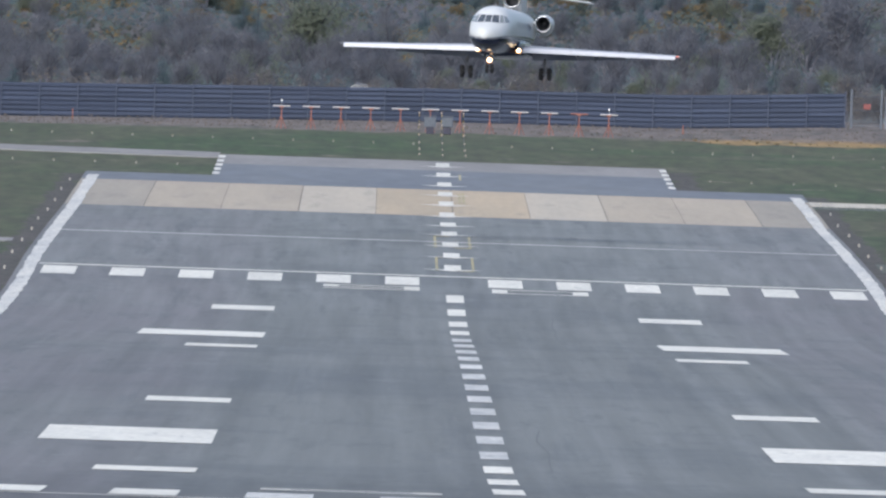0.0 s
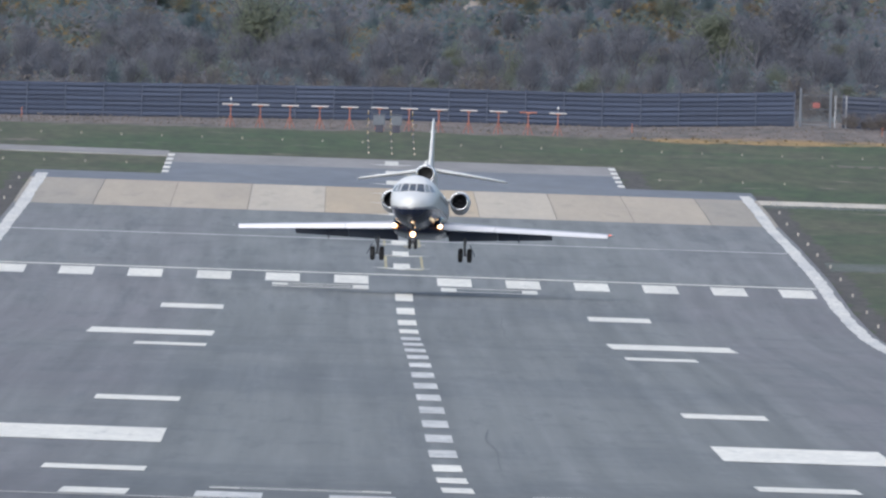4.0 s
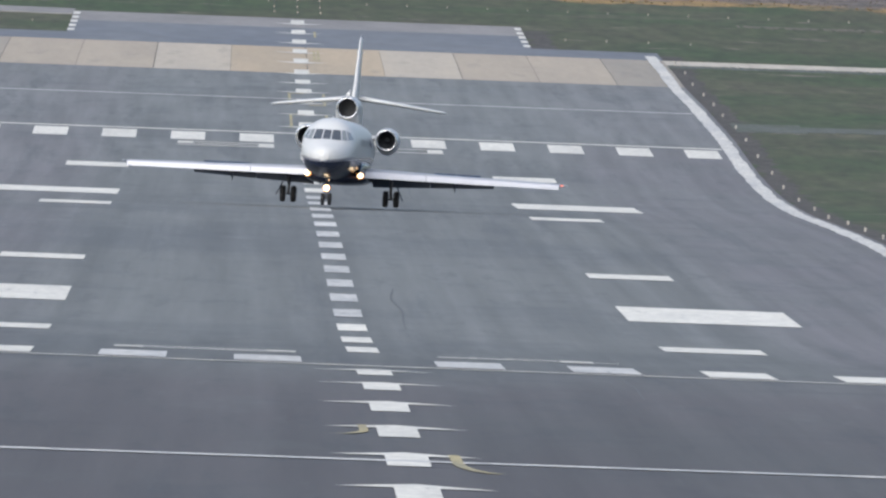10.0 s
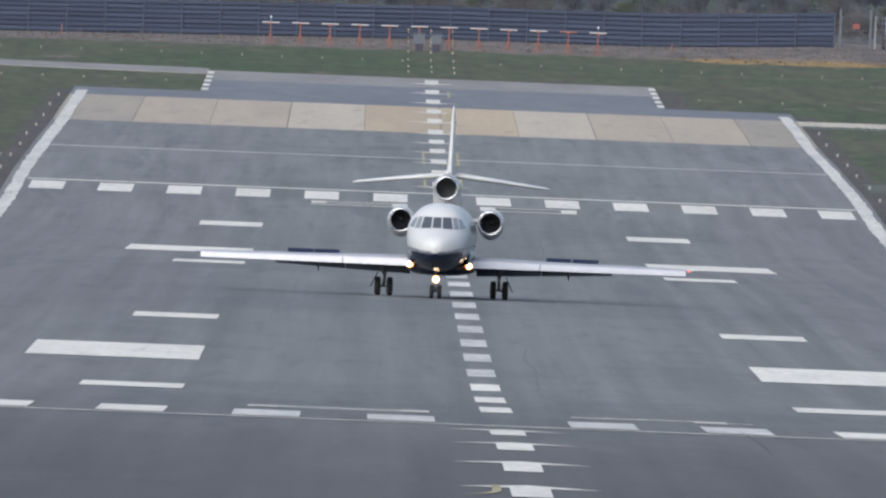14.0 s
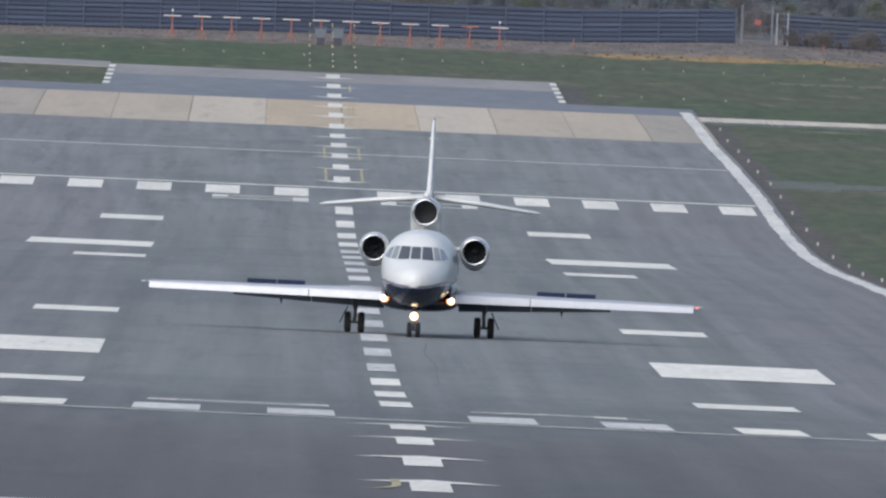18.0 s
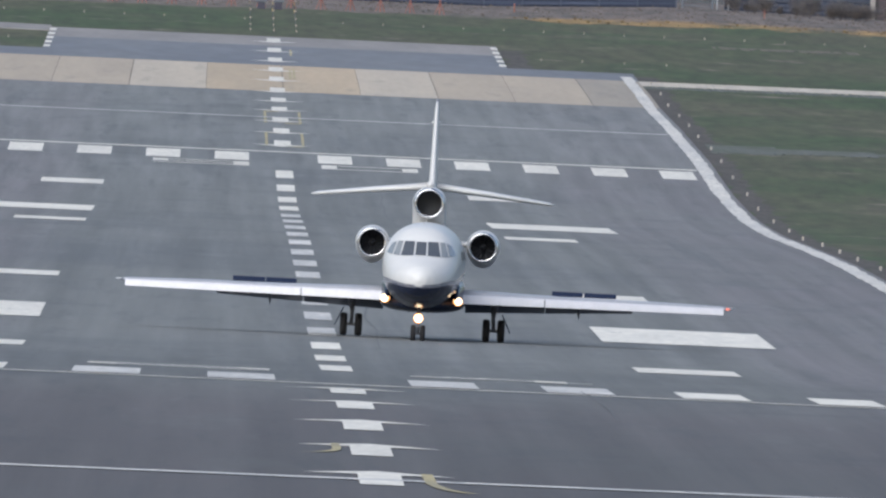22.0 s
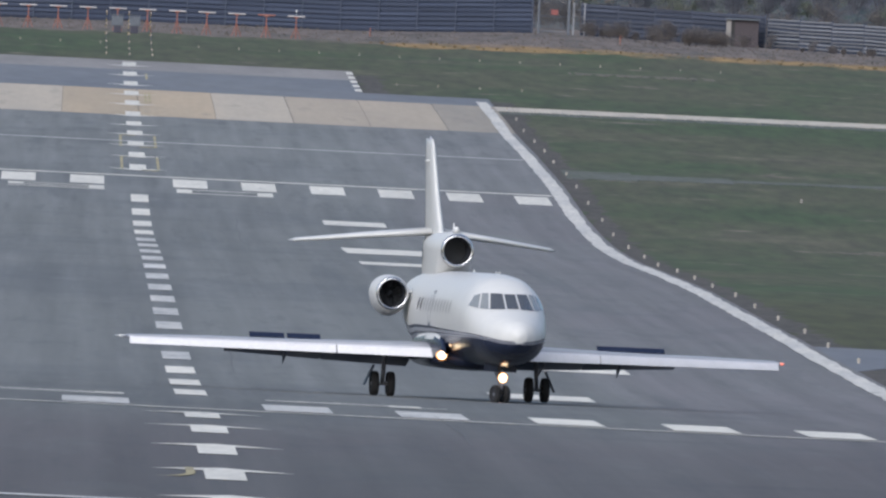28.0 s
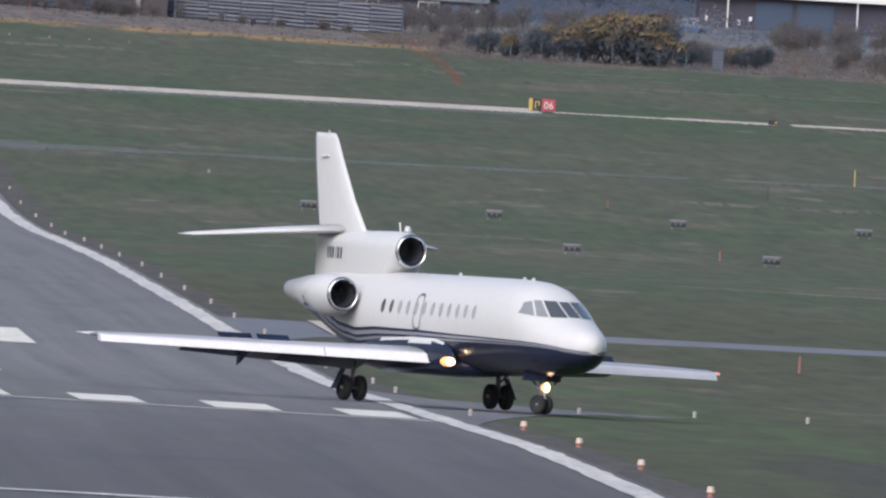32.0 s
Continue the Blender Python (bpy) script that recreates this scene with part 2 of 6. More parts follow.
FELT = material("grey_roofing_felt", (0.098, 0.110, 0.130), 0.8, spread=0.15, scale=1.5)
BLUE_SHEET = material("blue_steel_sheet", (0.038, 0.062, 0.105), 0.5, 0.2, spread=0.1, scale=2)
CAR_BLUE = material("blue_car_paint", (0.075, 0.12, 0.21), 0.4, 0.1, spread=0.05, coat=0.2)
INSET = material("dull_inset_lens", (0.20, 0.18, 0.125), 0.4, spread=0.05, scale=4)
PANE = material("dark_window_glass", (0.03, 0.035, 0.04), 0.08, spread=0.05)
# slope growth: distance haze is mixed into these colours, paler and bluer
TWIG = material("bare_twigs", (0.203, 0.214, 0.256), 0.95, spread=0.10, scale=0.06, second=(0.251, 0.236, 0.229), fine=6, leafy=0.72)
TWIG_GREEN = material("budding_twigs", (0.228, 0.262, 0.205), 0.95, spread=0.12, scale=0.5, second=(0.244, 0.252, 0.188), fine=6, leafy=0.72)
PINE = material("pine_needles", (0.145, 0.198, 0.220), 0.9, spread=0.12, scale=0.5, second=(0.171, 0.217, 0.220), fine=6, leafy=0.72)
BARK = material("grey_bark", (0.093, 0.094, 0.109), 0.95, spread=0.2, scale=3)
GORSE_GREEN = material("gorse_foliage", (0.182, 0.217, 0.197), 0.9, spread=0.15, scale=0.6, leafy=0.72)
GORSE_FLOWER = material("gorse_blossom", (0.310, 0.224, 0.112), 0.85, spread=0.25, scale=0.5, second=(0.205, 0.172, 0.117), fine=5, leafy=0.72)
# the jet
JET_WHITE = material("gloss_white_aircraft_paint", (0.53, 0.532, 0.522), 0.32, spread=0.02, scale=0.5, spec=0.12)
# white wing toned grey: sky reflected at a grazing angle is in the colour
WING_SHEEN = material("wing_sky_sheen_grey", (0.34, 0.35, 0.375), 0.4, spread=0.05, scale=1.0, second=(0.30, 0.31, 0.335), spec=0.3)
JET_NAVY = material("navy_aircraft_paint", (0.016, 0.022, 0.044), 0.20, spread=0.1, scale=1, spec=0.2)
JET_STRIPE = material("silver_stripe_paint", (0.35, 0.36, 0.40), 0.3, 0.3, spread=0.03, scale=1)
JET_GREY = material("dark_blue_grey_surface", (0.036, 0.050, 0.090), 0.4, spread=0.1, scale=1)
SLAT_METAL = material("painted_leading_edge", (0.56, 0.56, 0.58), 0.45, spread=0.06, scale=1.5, second=(0.51, 0.51, 0.53), spec=0.3)
CHROME = material("polished_intake_lip", (0.66, 0.66, 0.67), 0.22, 1.0, spread=0.03, scale=2)
DUCT = material("dark_intake_duct", (0.045, 0.050, 0.060), 0.5, spread=0.1, scale=3)
FAN = material("fan_blade_titanium", (0.040, 0.044, 0.052), 0.6, 0.0, spread=0.1, scale=4)
TYRE = material("tyre_rubber", (0.018, 0.018, 0.02), 0.85, spread=0.2, scale=5)
RIM = material("wheel_hub_alloy", (0.022, 0.022, 0.026), 0.7, 0.0, spread=0.1, scale=5)
OLEO = material("gear_leg_paint", (0.20, 0.21, 0.24), 0.4, 0.3, spread=0.1, scale=4)
GLASS_JET = material("cockpit_glass", (0.075, 0.080, 0.085), 0.04, spread=0.05, spec=1.0)
# cockpit glass made paler: daylight in the side panes is in the colour
LIT_SIDE_GLASS = material("side_glass_lit_through", (0.22, 0.235, 0.24), 0.06, spread=0.05, spec=0.8)
CABIN_PANE = material("cabin_window_glass", (0.10, 0.10, 0.12), 0.1, spread=0.1)
LAMP_WARM = material("landing_lamp", (1.0, 0.78, 0.48), 0.3, spread=0.0, glow=3.6)
# orange halo of the lamps, put into their bowls as glow
LAMP_HALO = material("lamp_halo_glow", (1.0, 0.44, 0.14), 0.3, spread=0.0, glow=0.9)
LAMP_SMALL = material("position_lamp", (1.0, 0.62, 0.30), 0.3, spread=0.0, glow=1.0)
LAMP_RED = material("red_position_lamp", (0.85, 0.20, 0.12), 0.3, spread=0.0, glow=0.4)
BLIND = material("drawn_window_blind", (0.33, 0.33, 0.335), 0.4, spread=0.05)
CAR_PAINT = material("silver_car_paint", (0.11, 0.12, 0.14), 0.6, 0.2, spread=0.05, coat=0.2)
SAND = material("bare_sand", (0.27, 0.235, 0.20), 0.95, spread=0.2, scale=0.5)
TRACK = material("overgrown_track", (0.112, 0.120, 0.106), 0.9, spread=0.25, scale=0.5, second=(0.072, 0.080, 0.056), stretch=(1, 0.1, 1))
LENS = material("frosted_lens", (0.30, 0.275, 0.235), 0.35, spread=0.05, scale=4)
SCRUB = material("dead_scrub", (0.258, 0.211, 0.178), 0.95, spread=0.12, scale=0.3, second=(0.203, 0.200, 0.195), fine=6, leafy=0.72)
LAMP_DULL = material("dull_amber_lens", (0.40, 0.27, 0.12), 0.35, spread=0.05, scale=4)
DRY = material("dry_dead_grass", (0.135, 0.115, 0.088), 0.95, spread=0.3, scale=0.5, second=(0.070, 0.074, 0.044), stretch=(1, 0.12, 1), fine=6)
SLAT_DARK = material("dark_timber_in_scrub", (0.046, 0.055, 0.082), 0.85, spread=0.25, scale=1.2, second=(0.036, 0.043, 0.062), stretch=(0.2, 1, 2), per_piece=0.15)
# wood behind the hut: its shade and blue haze are in this colour
WOOD_SHADE = material("wood_shade_needles", (0.158, 0.190, 0.258), 0.9, spread=0.12, scale=0.5, second=(0.172, 0.200, 0.262), fine=6, leafy=0.72)
CONCRETE_BUFF = material("buff_concrete", (0.43, 0.342, 0.235), 0.85, spread=0.06, scale=0.3, second=(0.375, 0.305, 0.215), stretch=(1, 0.02, 1), per_piece=0.03, layers=SLAB_STAIN)
# the same gorse nearer by, with less haze in its colour
HEDGE_GREEN = material("hedge_gorse_foliage", (0.145, 0.172, 0.200), 0.9, spread=0.18, scale=0.6, leafy=0.72)
HEDGE_FLOWER = material("hedge_gorse_blossom", (0.245, 0.180, 0.092), 0.85, spread=0.2, scale=0.5, second=(0.190, 0.150, 0.085), fine=5, leafy=0.4)
JOINT = material("joint_sealant", (0.09, 0.085, 0.08), 0.8, spread=0.2, scale=2)
DEAD_GRASS = material("dead_grass_tufts", (0.138, 0.114, 0.098), 0.95, spread=0.2, scale=0.4, second=(0.112, 0.098, 0.084), fine=6, leafy=0.4)
CRACK = material("sealed_crack_tar", (0.108, 0.114, 0.116), 0.8, spread=0.2, scale=0.5)
EDGE_PAINT = material("weathered_edge_paint", (0.60, 0.572, 0.51), 0.75, spread=0.18, scale=0.7, second=(0.46, 0.45, 0.425), stretch=(1, 0.06, 1), fine=7, layers=[((0.24, 0.235, 0.225), (1.6, 0.12), 0.60, 0.70, 0.7, None)])
SIGN_DULL = material("faded_red_board", (0.20, 0.065, 0.06), 0.7, spread=0.1, scale=3)

# ---- building helpers ----
def obj(name, bm, mat, parent=None, label="", smooth=False, at=None):
    me = bpy.data.meshes.new(name)
    bm.to_mesh(me)
    bm.free()
    for m in (mat if isinstance(mat, (list, tuple)) else [mat]):
        me.materials.append(m)
    if smooth:
        me.polygons.foreach_set("use_smooth", [True] * len(me.polygons))
    ob = new(name, me)
    if parent is not None:
        ob.parent = parent
    if at is not None:
        ob.matrix_basis = at
    if label:
        ob["label"] = label
    return ob


def part(name, bm, mat, parent, label="", smooth=False, at=None):
    return obj(name, bm, mat, parent, label, smooth, at)


def piece(name, me, parent, at):
    ob = new(name, me)
    ob.parent, ob.matrix_basis = parent, at
    return ob


def thing(name, label, category, at=None, group="", kind=""):
    ob = new(name)
    if at is not None:
        ob.matrix_basis = at
    return tagged(ob, label, category, group, kind)


def box(bm, x0, x1, y0, y1, z0, z1, bevel=0.0, mi=0):
    vs = [bm.verts.new((x, y, z)) for x in (x0, x1) for y in (y0, y1) for z in (z0, z1)]
    fs = [bm.faces.new([vs[i] for i in q]) for q in ((0, 1, 3, 2), (4, 6, 7, 5), (0, 4, 5, 1), (2, 3, 7, 6), (0, 2, 6, 4), (1, 5, 7, 3))]
    for f in fs:
        f.material_index = mi
    if bevel:
        es = list({e for f in fs for e in f.edges})
        bmesh.ops.bevel(bm, geom=es, offset=bevel, segments=1, affect="EDGES")
    return bm


def boxed(*a, **k):
    return box(bmesh.new(), *a, **k)


def tube(bm, p, q, r0, r1=None, n=8, cap=True, mi=0):
    p, q = Vector(p), Vector(q)
    r1 = r0 if r1 is None else r1
    rot = (q - p).to_track_quat("Z", "Y").to_matrix()
    rings = []
    for c, r in ((p, r0), (q, r1)):
        rings.append([bm.verts.new(c + rot @ Vector((r * math.cos(6.28318 * i / n), r * math.sin(6.28318 * i / n), 0))) for i in range(n)])
    for i in range(n):
        bm.faces.new((rings[0][i], rings[0][(i + 1) % n], rings[1][(i + 1) % n], rings[1][i])).material_index = mi
    if cap:
        bm.faces.new(rings[0][::-1]).material_index = mi
        bm.faces.new(rings[1]).material_index = mi
    return bm


def loft(bm, rings, close=True, caps=True, mi=0):
    """Skins rings of equally many points."""
    vs = [[bm.verts.new(p) for p in r] for r in rings]
    n = len(vs[0])
    for a, b in zip(vs, vs[1:]):
        for i in range(n if close else n - 1):
            j = (i + 1) % n
            bm.faces.new((a[i], a[j], b[j], b[i])).material_index = mi
    if caps and close:
        bm.faces.new(vs[0][::-1]).material_index = mi
        bm.faces.new(vs[-1]).material_index = mi
    bmesh.ops.recalc_face_normals(bm, faces=bm.faces[:])
    return bm


# ---- the lie of the land: height along the runway's length ----
PROFILE = [(0, 1.0), (500, 1.0), (900, 0.9), (965, 0.82), (1025, 0.73), (1085, 0.64), (1145, 0.50), (1205, 0.23), (1256, 0.0),
           (1319, -0.27), (1379, -0.56), (1439, -0.73), (1499, -0.80), (1619, -0.80), (1679, -0.77), (1919, -0.77), (1979, -0.84),
           (2039, -0.94), (2099, -1.05), (2159, -1.19), (2219, -1.21), (2279, -1.16), (2339, -0.92), (2399, -0.56), (2462, -0.01),
           (2515, 0.49), (2575, 0.89), (2635, 1.26), (2695, 1.63), (2755, 1.93), (2815, 2.28), (2875, 2.77), (2935, 3.17),
           (2995, 3.60), (3055, 4.06), (3115, 4.53), (3330, 6.40), (3430, 7.05), (3500, 7.4), (3620, 8.3), (3680, 9.3), (3740, 13.4), (3860, 22.5), (4100, 36.0),
           (4500, 44.0), (4900, 46.0)]
PY, PZ = [p[0] for p in PROFILE], [p[1] for p in PROFILE]
SIDE_X, SIDE_Z = [-200, -32, 0, 17, 30, 63, 100, 300], [-0.8, -0.58, 0.0, 0.07, 0.60, 0.0, 0.2, 0.3]


def height(x, y):
    z = float(np.interp(y, PY, PZ))
    far = min(1, max(0, (y - 3260) / 160))
    return z + far * float(np.interp(x, SIDE_X, SIDE_Z))


def strip(bm, x0, x1, y0, y1, lift, cuts=None, skew=0.0, ragged=0.0, nx=1, mi=0, fray=0.0):
    """A sheet laid over the ground between x0..x1 and y0..y1; skew: metres of y a metre of x."""
    ys = sorted({y0, y1, *[y for y in PY if y0 < y < y1]})
    if y1 - y0 > 40 and ragged:
        ys = sorted({y0 + (y1 - y0) * i / int((y1 - y0) / 6) for i in range(int((y1 - y0) / 6) + 1)} | set(ys))
    rows = []
    for y in ys:
        row = []
        for i in range(nx + 1):
            x = x0 + (x1 - x0) * i / nx
            e = ragged * noise.noise((x * 0.9, y * 0.11, 3.1)) if ragged else 0
            yy = y + skew * x
            if ragged and nx > 8:
                yy += 14 * ragged * noise.noise((x * 0.45, y * 0.05, 7.7))
            row.append(bm.verts.new((x + (e if i in (0, nx) else 0), yy, height(x, yy) + lift)))
        rows.append(row)
    if fray:                                             # worn, uneven near and far edges
        for row, s in ((rows[0], 1), (rows[-1], 2)):
            for v in row:
                v.co.y += fray * noise.noise((v.co.x * 4.5, s * 9.0, 4.0))
    if lift <= 0:                                        # the near edge goes down into the ground
        rows.insert(0, [bm.verts.new((v.co.x, v.co.y - 0.02, v.co.z - 0.15)) for v in rows[0]])
    for a, b in zip(rows, rows[1:]):
        for i in range(nx):
            bm.faces.new((a[i], a[i + 1], b[i + 1], b[i])).material_index = mi
    return bm

# ---- the ground, one sheet to the far slope ----
def make_ground():
    bm = bmesh.new()
    xs = [-900, -400, -200, -120] + list(range(-80, 141, 4)) + [180, 240, 400, 900]
    ys = sorted({-300, -120, -40, -12, 12, 40, 120, 300, *PY[1:], *range(900, 4900, 40)})
    def z(x, y):
        knoll = 9.4 * math.exp(-((x + 3.7) ** 2 + y * y) / 900.0)
        rough = 0.5 * noise.noise((x * 0.05, y * 0.02, 1.0)) * min(1, max(0, (y - 3480) / 100))
        return height(x, y) - 0.08 + knoll + rough
    grid = [[bm.verts.new((x, y, z(x, y))) for x in xs] for y in ys]
    for j, (a, b) in enumerate(zip(grid, grid[1:])):
        for i in range(len(xs) - 1):
            f = bm.faces.new((a[i], a[i + 1], b[i + 1], b[i]))
            f.material_index = 1 if ys[j] >= 3480 else 0
    return tagged(obj("ground", bm, [GRASS, HEATH], smooth=True), "mown airfield grass rising to a brown heath slope", "grass", kind="structure")


make_ground()

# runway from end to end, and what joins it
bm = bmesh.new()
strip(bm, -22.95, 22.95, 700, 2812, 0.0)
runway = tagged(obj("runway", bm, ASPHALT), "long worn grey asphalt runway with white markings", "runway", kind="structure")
bm = bmesh.new()
strip(bm, -22.95, 22.95, 2964, 3010, 0.0)
strip(bm, -14.9, 14.9, 3010, 3084, 0.0)
tagged(obj("runway_end", bm, ASPHALT_DARK), "dark blue-grey asphalt beyond the concrete slabs", "runway", kind="structure")

slabs = tagged(new("slab_band"), "band of pale buff concrete slabs across the runway", "concrete", kind="structure")
joints = [-22.95] + [-18.2 + 4.64 * k for k in range(9)] + [22.95]
for k, (sx, ex) in enumerate(zip(joints, joints[1:])):
    bm = bmesh.new()
    strip(bm, sx + (0.012, 0.03)[k % 2], ex - 0.016, 2812.5, 2963.5, 0.0)
    part("slab", bm, {0: CONCRETE_DULL, 9: CONCRETE_DULL, 3: CONCRETE_LIGHT, 6: CONCRETE_LIGHT, 4: CONCRETE_BUFF, 5: CONCRETE_BUFF}.get(k, CONCRETE), slabs)
bm = bmesh.new()
strip(bm, -22.95, 22.95, 2812, 2964, -0.05)
part("slab_joint_filler", bm, JOINT, slabs)

bm = bmesh.new()
strip(bm, -14.9, 14.9, 3084, 3142, 0.0)
tagged(obj("stopway_concrete", bm, CONCRETE_GREY), "pale grey concrete at the runway's far end", "pavement", kind="structure")
bm = bmesh.new()
strip(bm, -70, -14.9, 3118, 3150, -0.03, skew=-0.45, nx=20, ragged=0.15)
tagged(obj("perimeter_track", bm, CONCRETE_GREY), "narrow pale perimeter track through the grass", "track", kind="structure")

# shoulders, cross tracks and taxiways
for side in (-1, 1):
    bm = bmesh.new()
    a, b = (22.8, 24.3) if side > 0 else (-24.3, -22.8)
    strip(bm, a, b, 900, 3000, -0.074, ragged=1.0)
    tagged(obj("shoulder", bm, GRAVEL), "brown stony shoulder beside the runway edge", "gravel", kind="structure")
bm = bmesh.new()
strip(bm, 15.0, 16.6, 3000, 3128, -0.07, ragged=1.0)
tagged(obj("stony_patch", bm, GRAVEL), "brown stony patch beside the stopway", "gravel", kind="structure")
for x0, x1 in ((22.95, 63.2), (71.5, 78.5), (79.4, 130)):
    bm = bmesh.new()
    strip(bm, x0, x1, 2936 if x0 < 60 else 2943, 2961 if x0 < 60 else 2953, -0.05, skew=0.35, nx=int((x1 - x0) * 8), fray=8)
    tagged(obj("kerb_strip", bm, KERB), "bright bleached concrete strip across the grass", "pavement", kind="structure")
bm = bmesh.new()
strip(bm, 64.2, 71.5, 2944, 2949, -0.055, skew=0.35, nx=50, fray=6)
tagged(obj("kerb_strip", bm, KERB), "sunken grey end of the concrete strip, half grown over", "pavement", kind="structure")
bm = bmesh.new()
strip(bm, 22.95, 64, 2922, 2938, -0.065, skew=0.3, nx=160, fray=9)
tagged(obj("old_taxiway", bm, TRACK), "old grey concrete taxiway across the grass", "taxiway", kind="structure")
for x0, x1, y0, y1, mat in ((23.6, 27.5, 2552, 2594, TRACK), (27.5, 33, 2558, 2584, TRACK), (33, 58, 2563, 2577, TRACK), (58.6, 64, 2565, 2575, TRACK), (66, 90, 2565, 2577, TRACK)):
    bm = bmesh.new()
    strip(bm, x0, x1, y0, y1, -0.06, skew=0.8, nx=int((x1 - x0) * 4), fray=6)
    tagged(obj("cross_track", bm, mat), "thin grey track half grown over with grass", "track", kind="structure")
bm = bmesh.new()
strip(bm, -80, -24.2, 2583, 2600, -0.05, skew=-0.1, nx=150, fray=5)
tagged(obj("cross_track", bm, CONCRETE_GREY), "thin grey track half grown over with grass", "track", kind="structure")
def band(name, xs, near, far, lift, mat, label, category):
    """A paved strip that runs across, with its near and far edge at each x."""
    bm = bmesh.new()
    n = 6
    prev = None
    for i in range((len(xs) - 1) * 6 + 1):
        x = float(np.interp(i / 6, range(len(xs)), xs))
        a, b = float(np.interp(x, xs, near)), float(np.interp(x, xs, far))
        a += 2.5 * noise.noise((x * 1.7, 0, 0)) if x > 24 else 0
        b += 2.5 * noise.noise((x * 1.7, 5, 0)) if x > 24 else 0
        col = [bm.verts.new((x, a + (b - a) * j / n, height(x, a + (b - a) * j / n) + lift)) for j in range(n + 1)]
        col.insert(0, bm.verts.new((x, a - 0.02, height(x, a) + lift - 0.15)))
        if prev:
            for j in range(n + 1):
                bm.faces.new((prev[j], col[j], col[j + 1], prev[j + 1]))
        prev = col
    return tagged(obj(name, bm, mat), label, category, kind="structure")


band("taxiway", [22.95, 25.3, 27.5, 31.2, 36.6, 47, 130], [1575, 1608, 1623, 1640, 1661, 1671, 1778], [1672, 1672.5, 1674, 1672, 1684, 1693, 1800], -0.06,
     ASPHALT_DARK, "blue-grey asphalt taxiway leaving the runway", "taxiway")
band("taxiway_patch", [26.2, 27.5, 31.1], [1618, 1624, 1636], [1673, 1673, 1671], -0.01, KERB, "pale concrete patch in the taxiway", "pavement")
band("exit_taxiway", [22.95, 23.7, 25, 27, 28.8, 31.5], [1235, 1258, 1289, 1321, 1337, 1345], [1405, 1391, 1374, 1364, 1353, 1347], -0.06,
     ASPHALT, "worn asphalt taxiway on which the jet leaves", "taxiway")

# thin dry places in the grass
for x0, x1, y0, y1 in ((30, 40, 3184, 3200), (51.5, 56, 3166, 3182), (60, 63, 3150, 3166), (84, 96, 3010, 3024), (76, 92, 2660, 2672), (57, 70, 2060, 2074), (56, 80, 3195, 3200), (66, 90, 3120, 3126), (48, 58, 1985, 1996), (34, 50, 2300, 2308), (60, 90, 2480, 2492)):
    bm = bmesh.new()
    strip(bm, x0, x1, y0, y1, -0.07, skew=0.3, nx=int((x1 - x0) * 3), fray=10)
    tagged(obj("dry_grass_patch", bm, DRY), "thin dry patch in the mown grass", "grass", kind="structure")

# ---- painted markings ----
def mark(name, x0, x1, y0, y1, mat=PAINT, parent=None, label="", lift=0.02):
    bm = bmesh.new()
    strip(bm, x0, x1, y0, y1, lift)
    return part(name, bm, mat, parent or markings, label)


markings = tagged(new("runway_markings"), "white painted runway markings, worn by tyres", "marking", kind="structure")
for side in (-1, 1):
    a, b = sorted((side * 21.95, side * 22.68))
    bm = bmesh.new()
    strip(bm, a, b, 880, 2988, 0.02, ragged=0.13)
    part("edge_line", bm, EDGE_PAINT, markings)
for y0, worn in ((1241, True), (2447, False)):
    for k in range(6):
        for side in (-1, 1):
            a, b = sorted((side * (1.8 + 3.6 * k), side * (3.6 + 3.6 * k)))
            mark("threshold_bar", a, b, y0, y0 + 30, PAINT_WORN if worn and k < 2 else PAINT)
for y0, y1 in ((1233.2, 1236), (2482, 2485.4), (2647.5, 2651)):
    mark("transverse_line", -21.9, 21.9, y0, y1, PAINT_WORN if y0 > 2600 else PAINT)
for k in range(19):
    mark("centre_line_dash", -0.45, 0.45, 1304 + 60 * k, 1334 + 60 * k, PAINT if k < 3 or k > 14 else PAINT_WORN)
bm = bmesh.new()
strip(bm, -21.9, 21.9, 958.5, 961.5, 0.02, skew=0.28, nx=8)
part("transverse_line", bm, PAINT_WORN, markings)
for name, width, y0, y1 in (("touchdown_bar", 3.05, 1380, 1402), ("aiming_bar", 5.6, 1509, 1565), ("touchdown_bar", 3.05, 1681, 1703),
                            ("touchdown_bar", 3.1, 2014, 2040), ("aiming_bar", 5.7, 2120, 2174), ("touchdown_bar", 3.1, 2320, 2342)):
    for side in (-1, 1):
        p, q = sorted((side * 9.05, side * (9.05 + width)))
        mark(name, p, q, y0, y1)
# the runway's numerals, nine metres tall
def numeral(cx, y0, up, strokes, mat, tall=1.0):
    bm = bmesh.new()
    for x0, x1, a, b in strokes:
        p, q = sorted((y0 + up * a * tall, y0 + up * b * tall))
        u, v = sorted((cx + up * x0, cx + up * x1))
        strip(bm, u, v, p, q, 0.02)
    return part("numeral", bm, mat, markings)


ZERO = ((-2.5, 2.5, 0, 1.2), (-2.5, 2.5, 7.8, 9), (-2.5, -1.7, 1.2, 7.8), (1.7, 2.5, 1.2, 7.8))
SIX = ((-2.5, 2.5, 0, 1.2), (-2.5, 2.5, 4.2, 5.2), (-2.5, 2.5, 7.8, 9), (-2.5, -1.7, 1.2, 7.8), (1.7, 2.5, 1.2, 4.2))
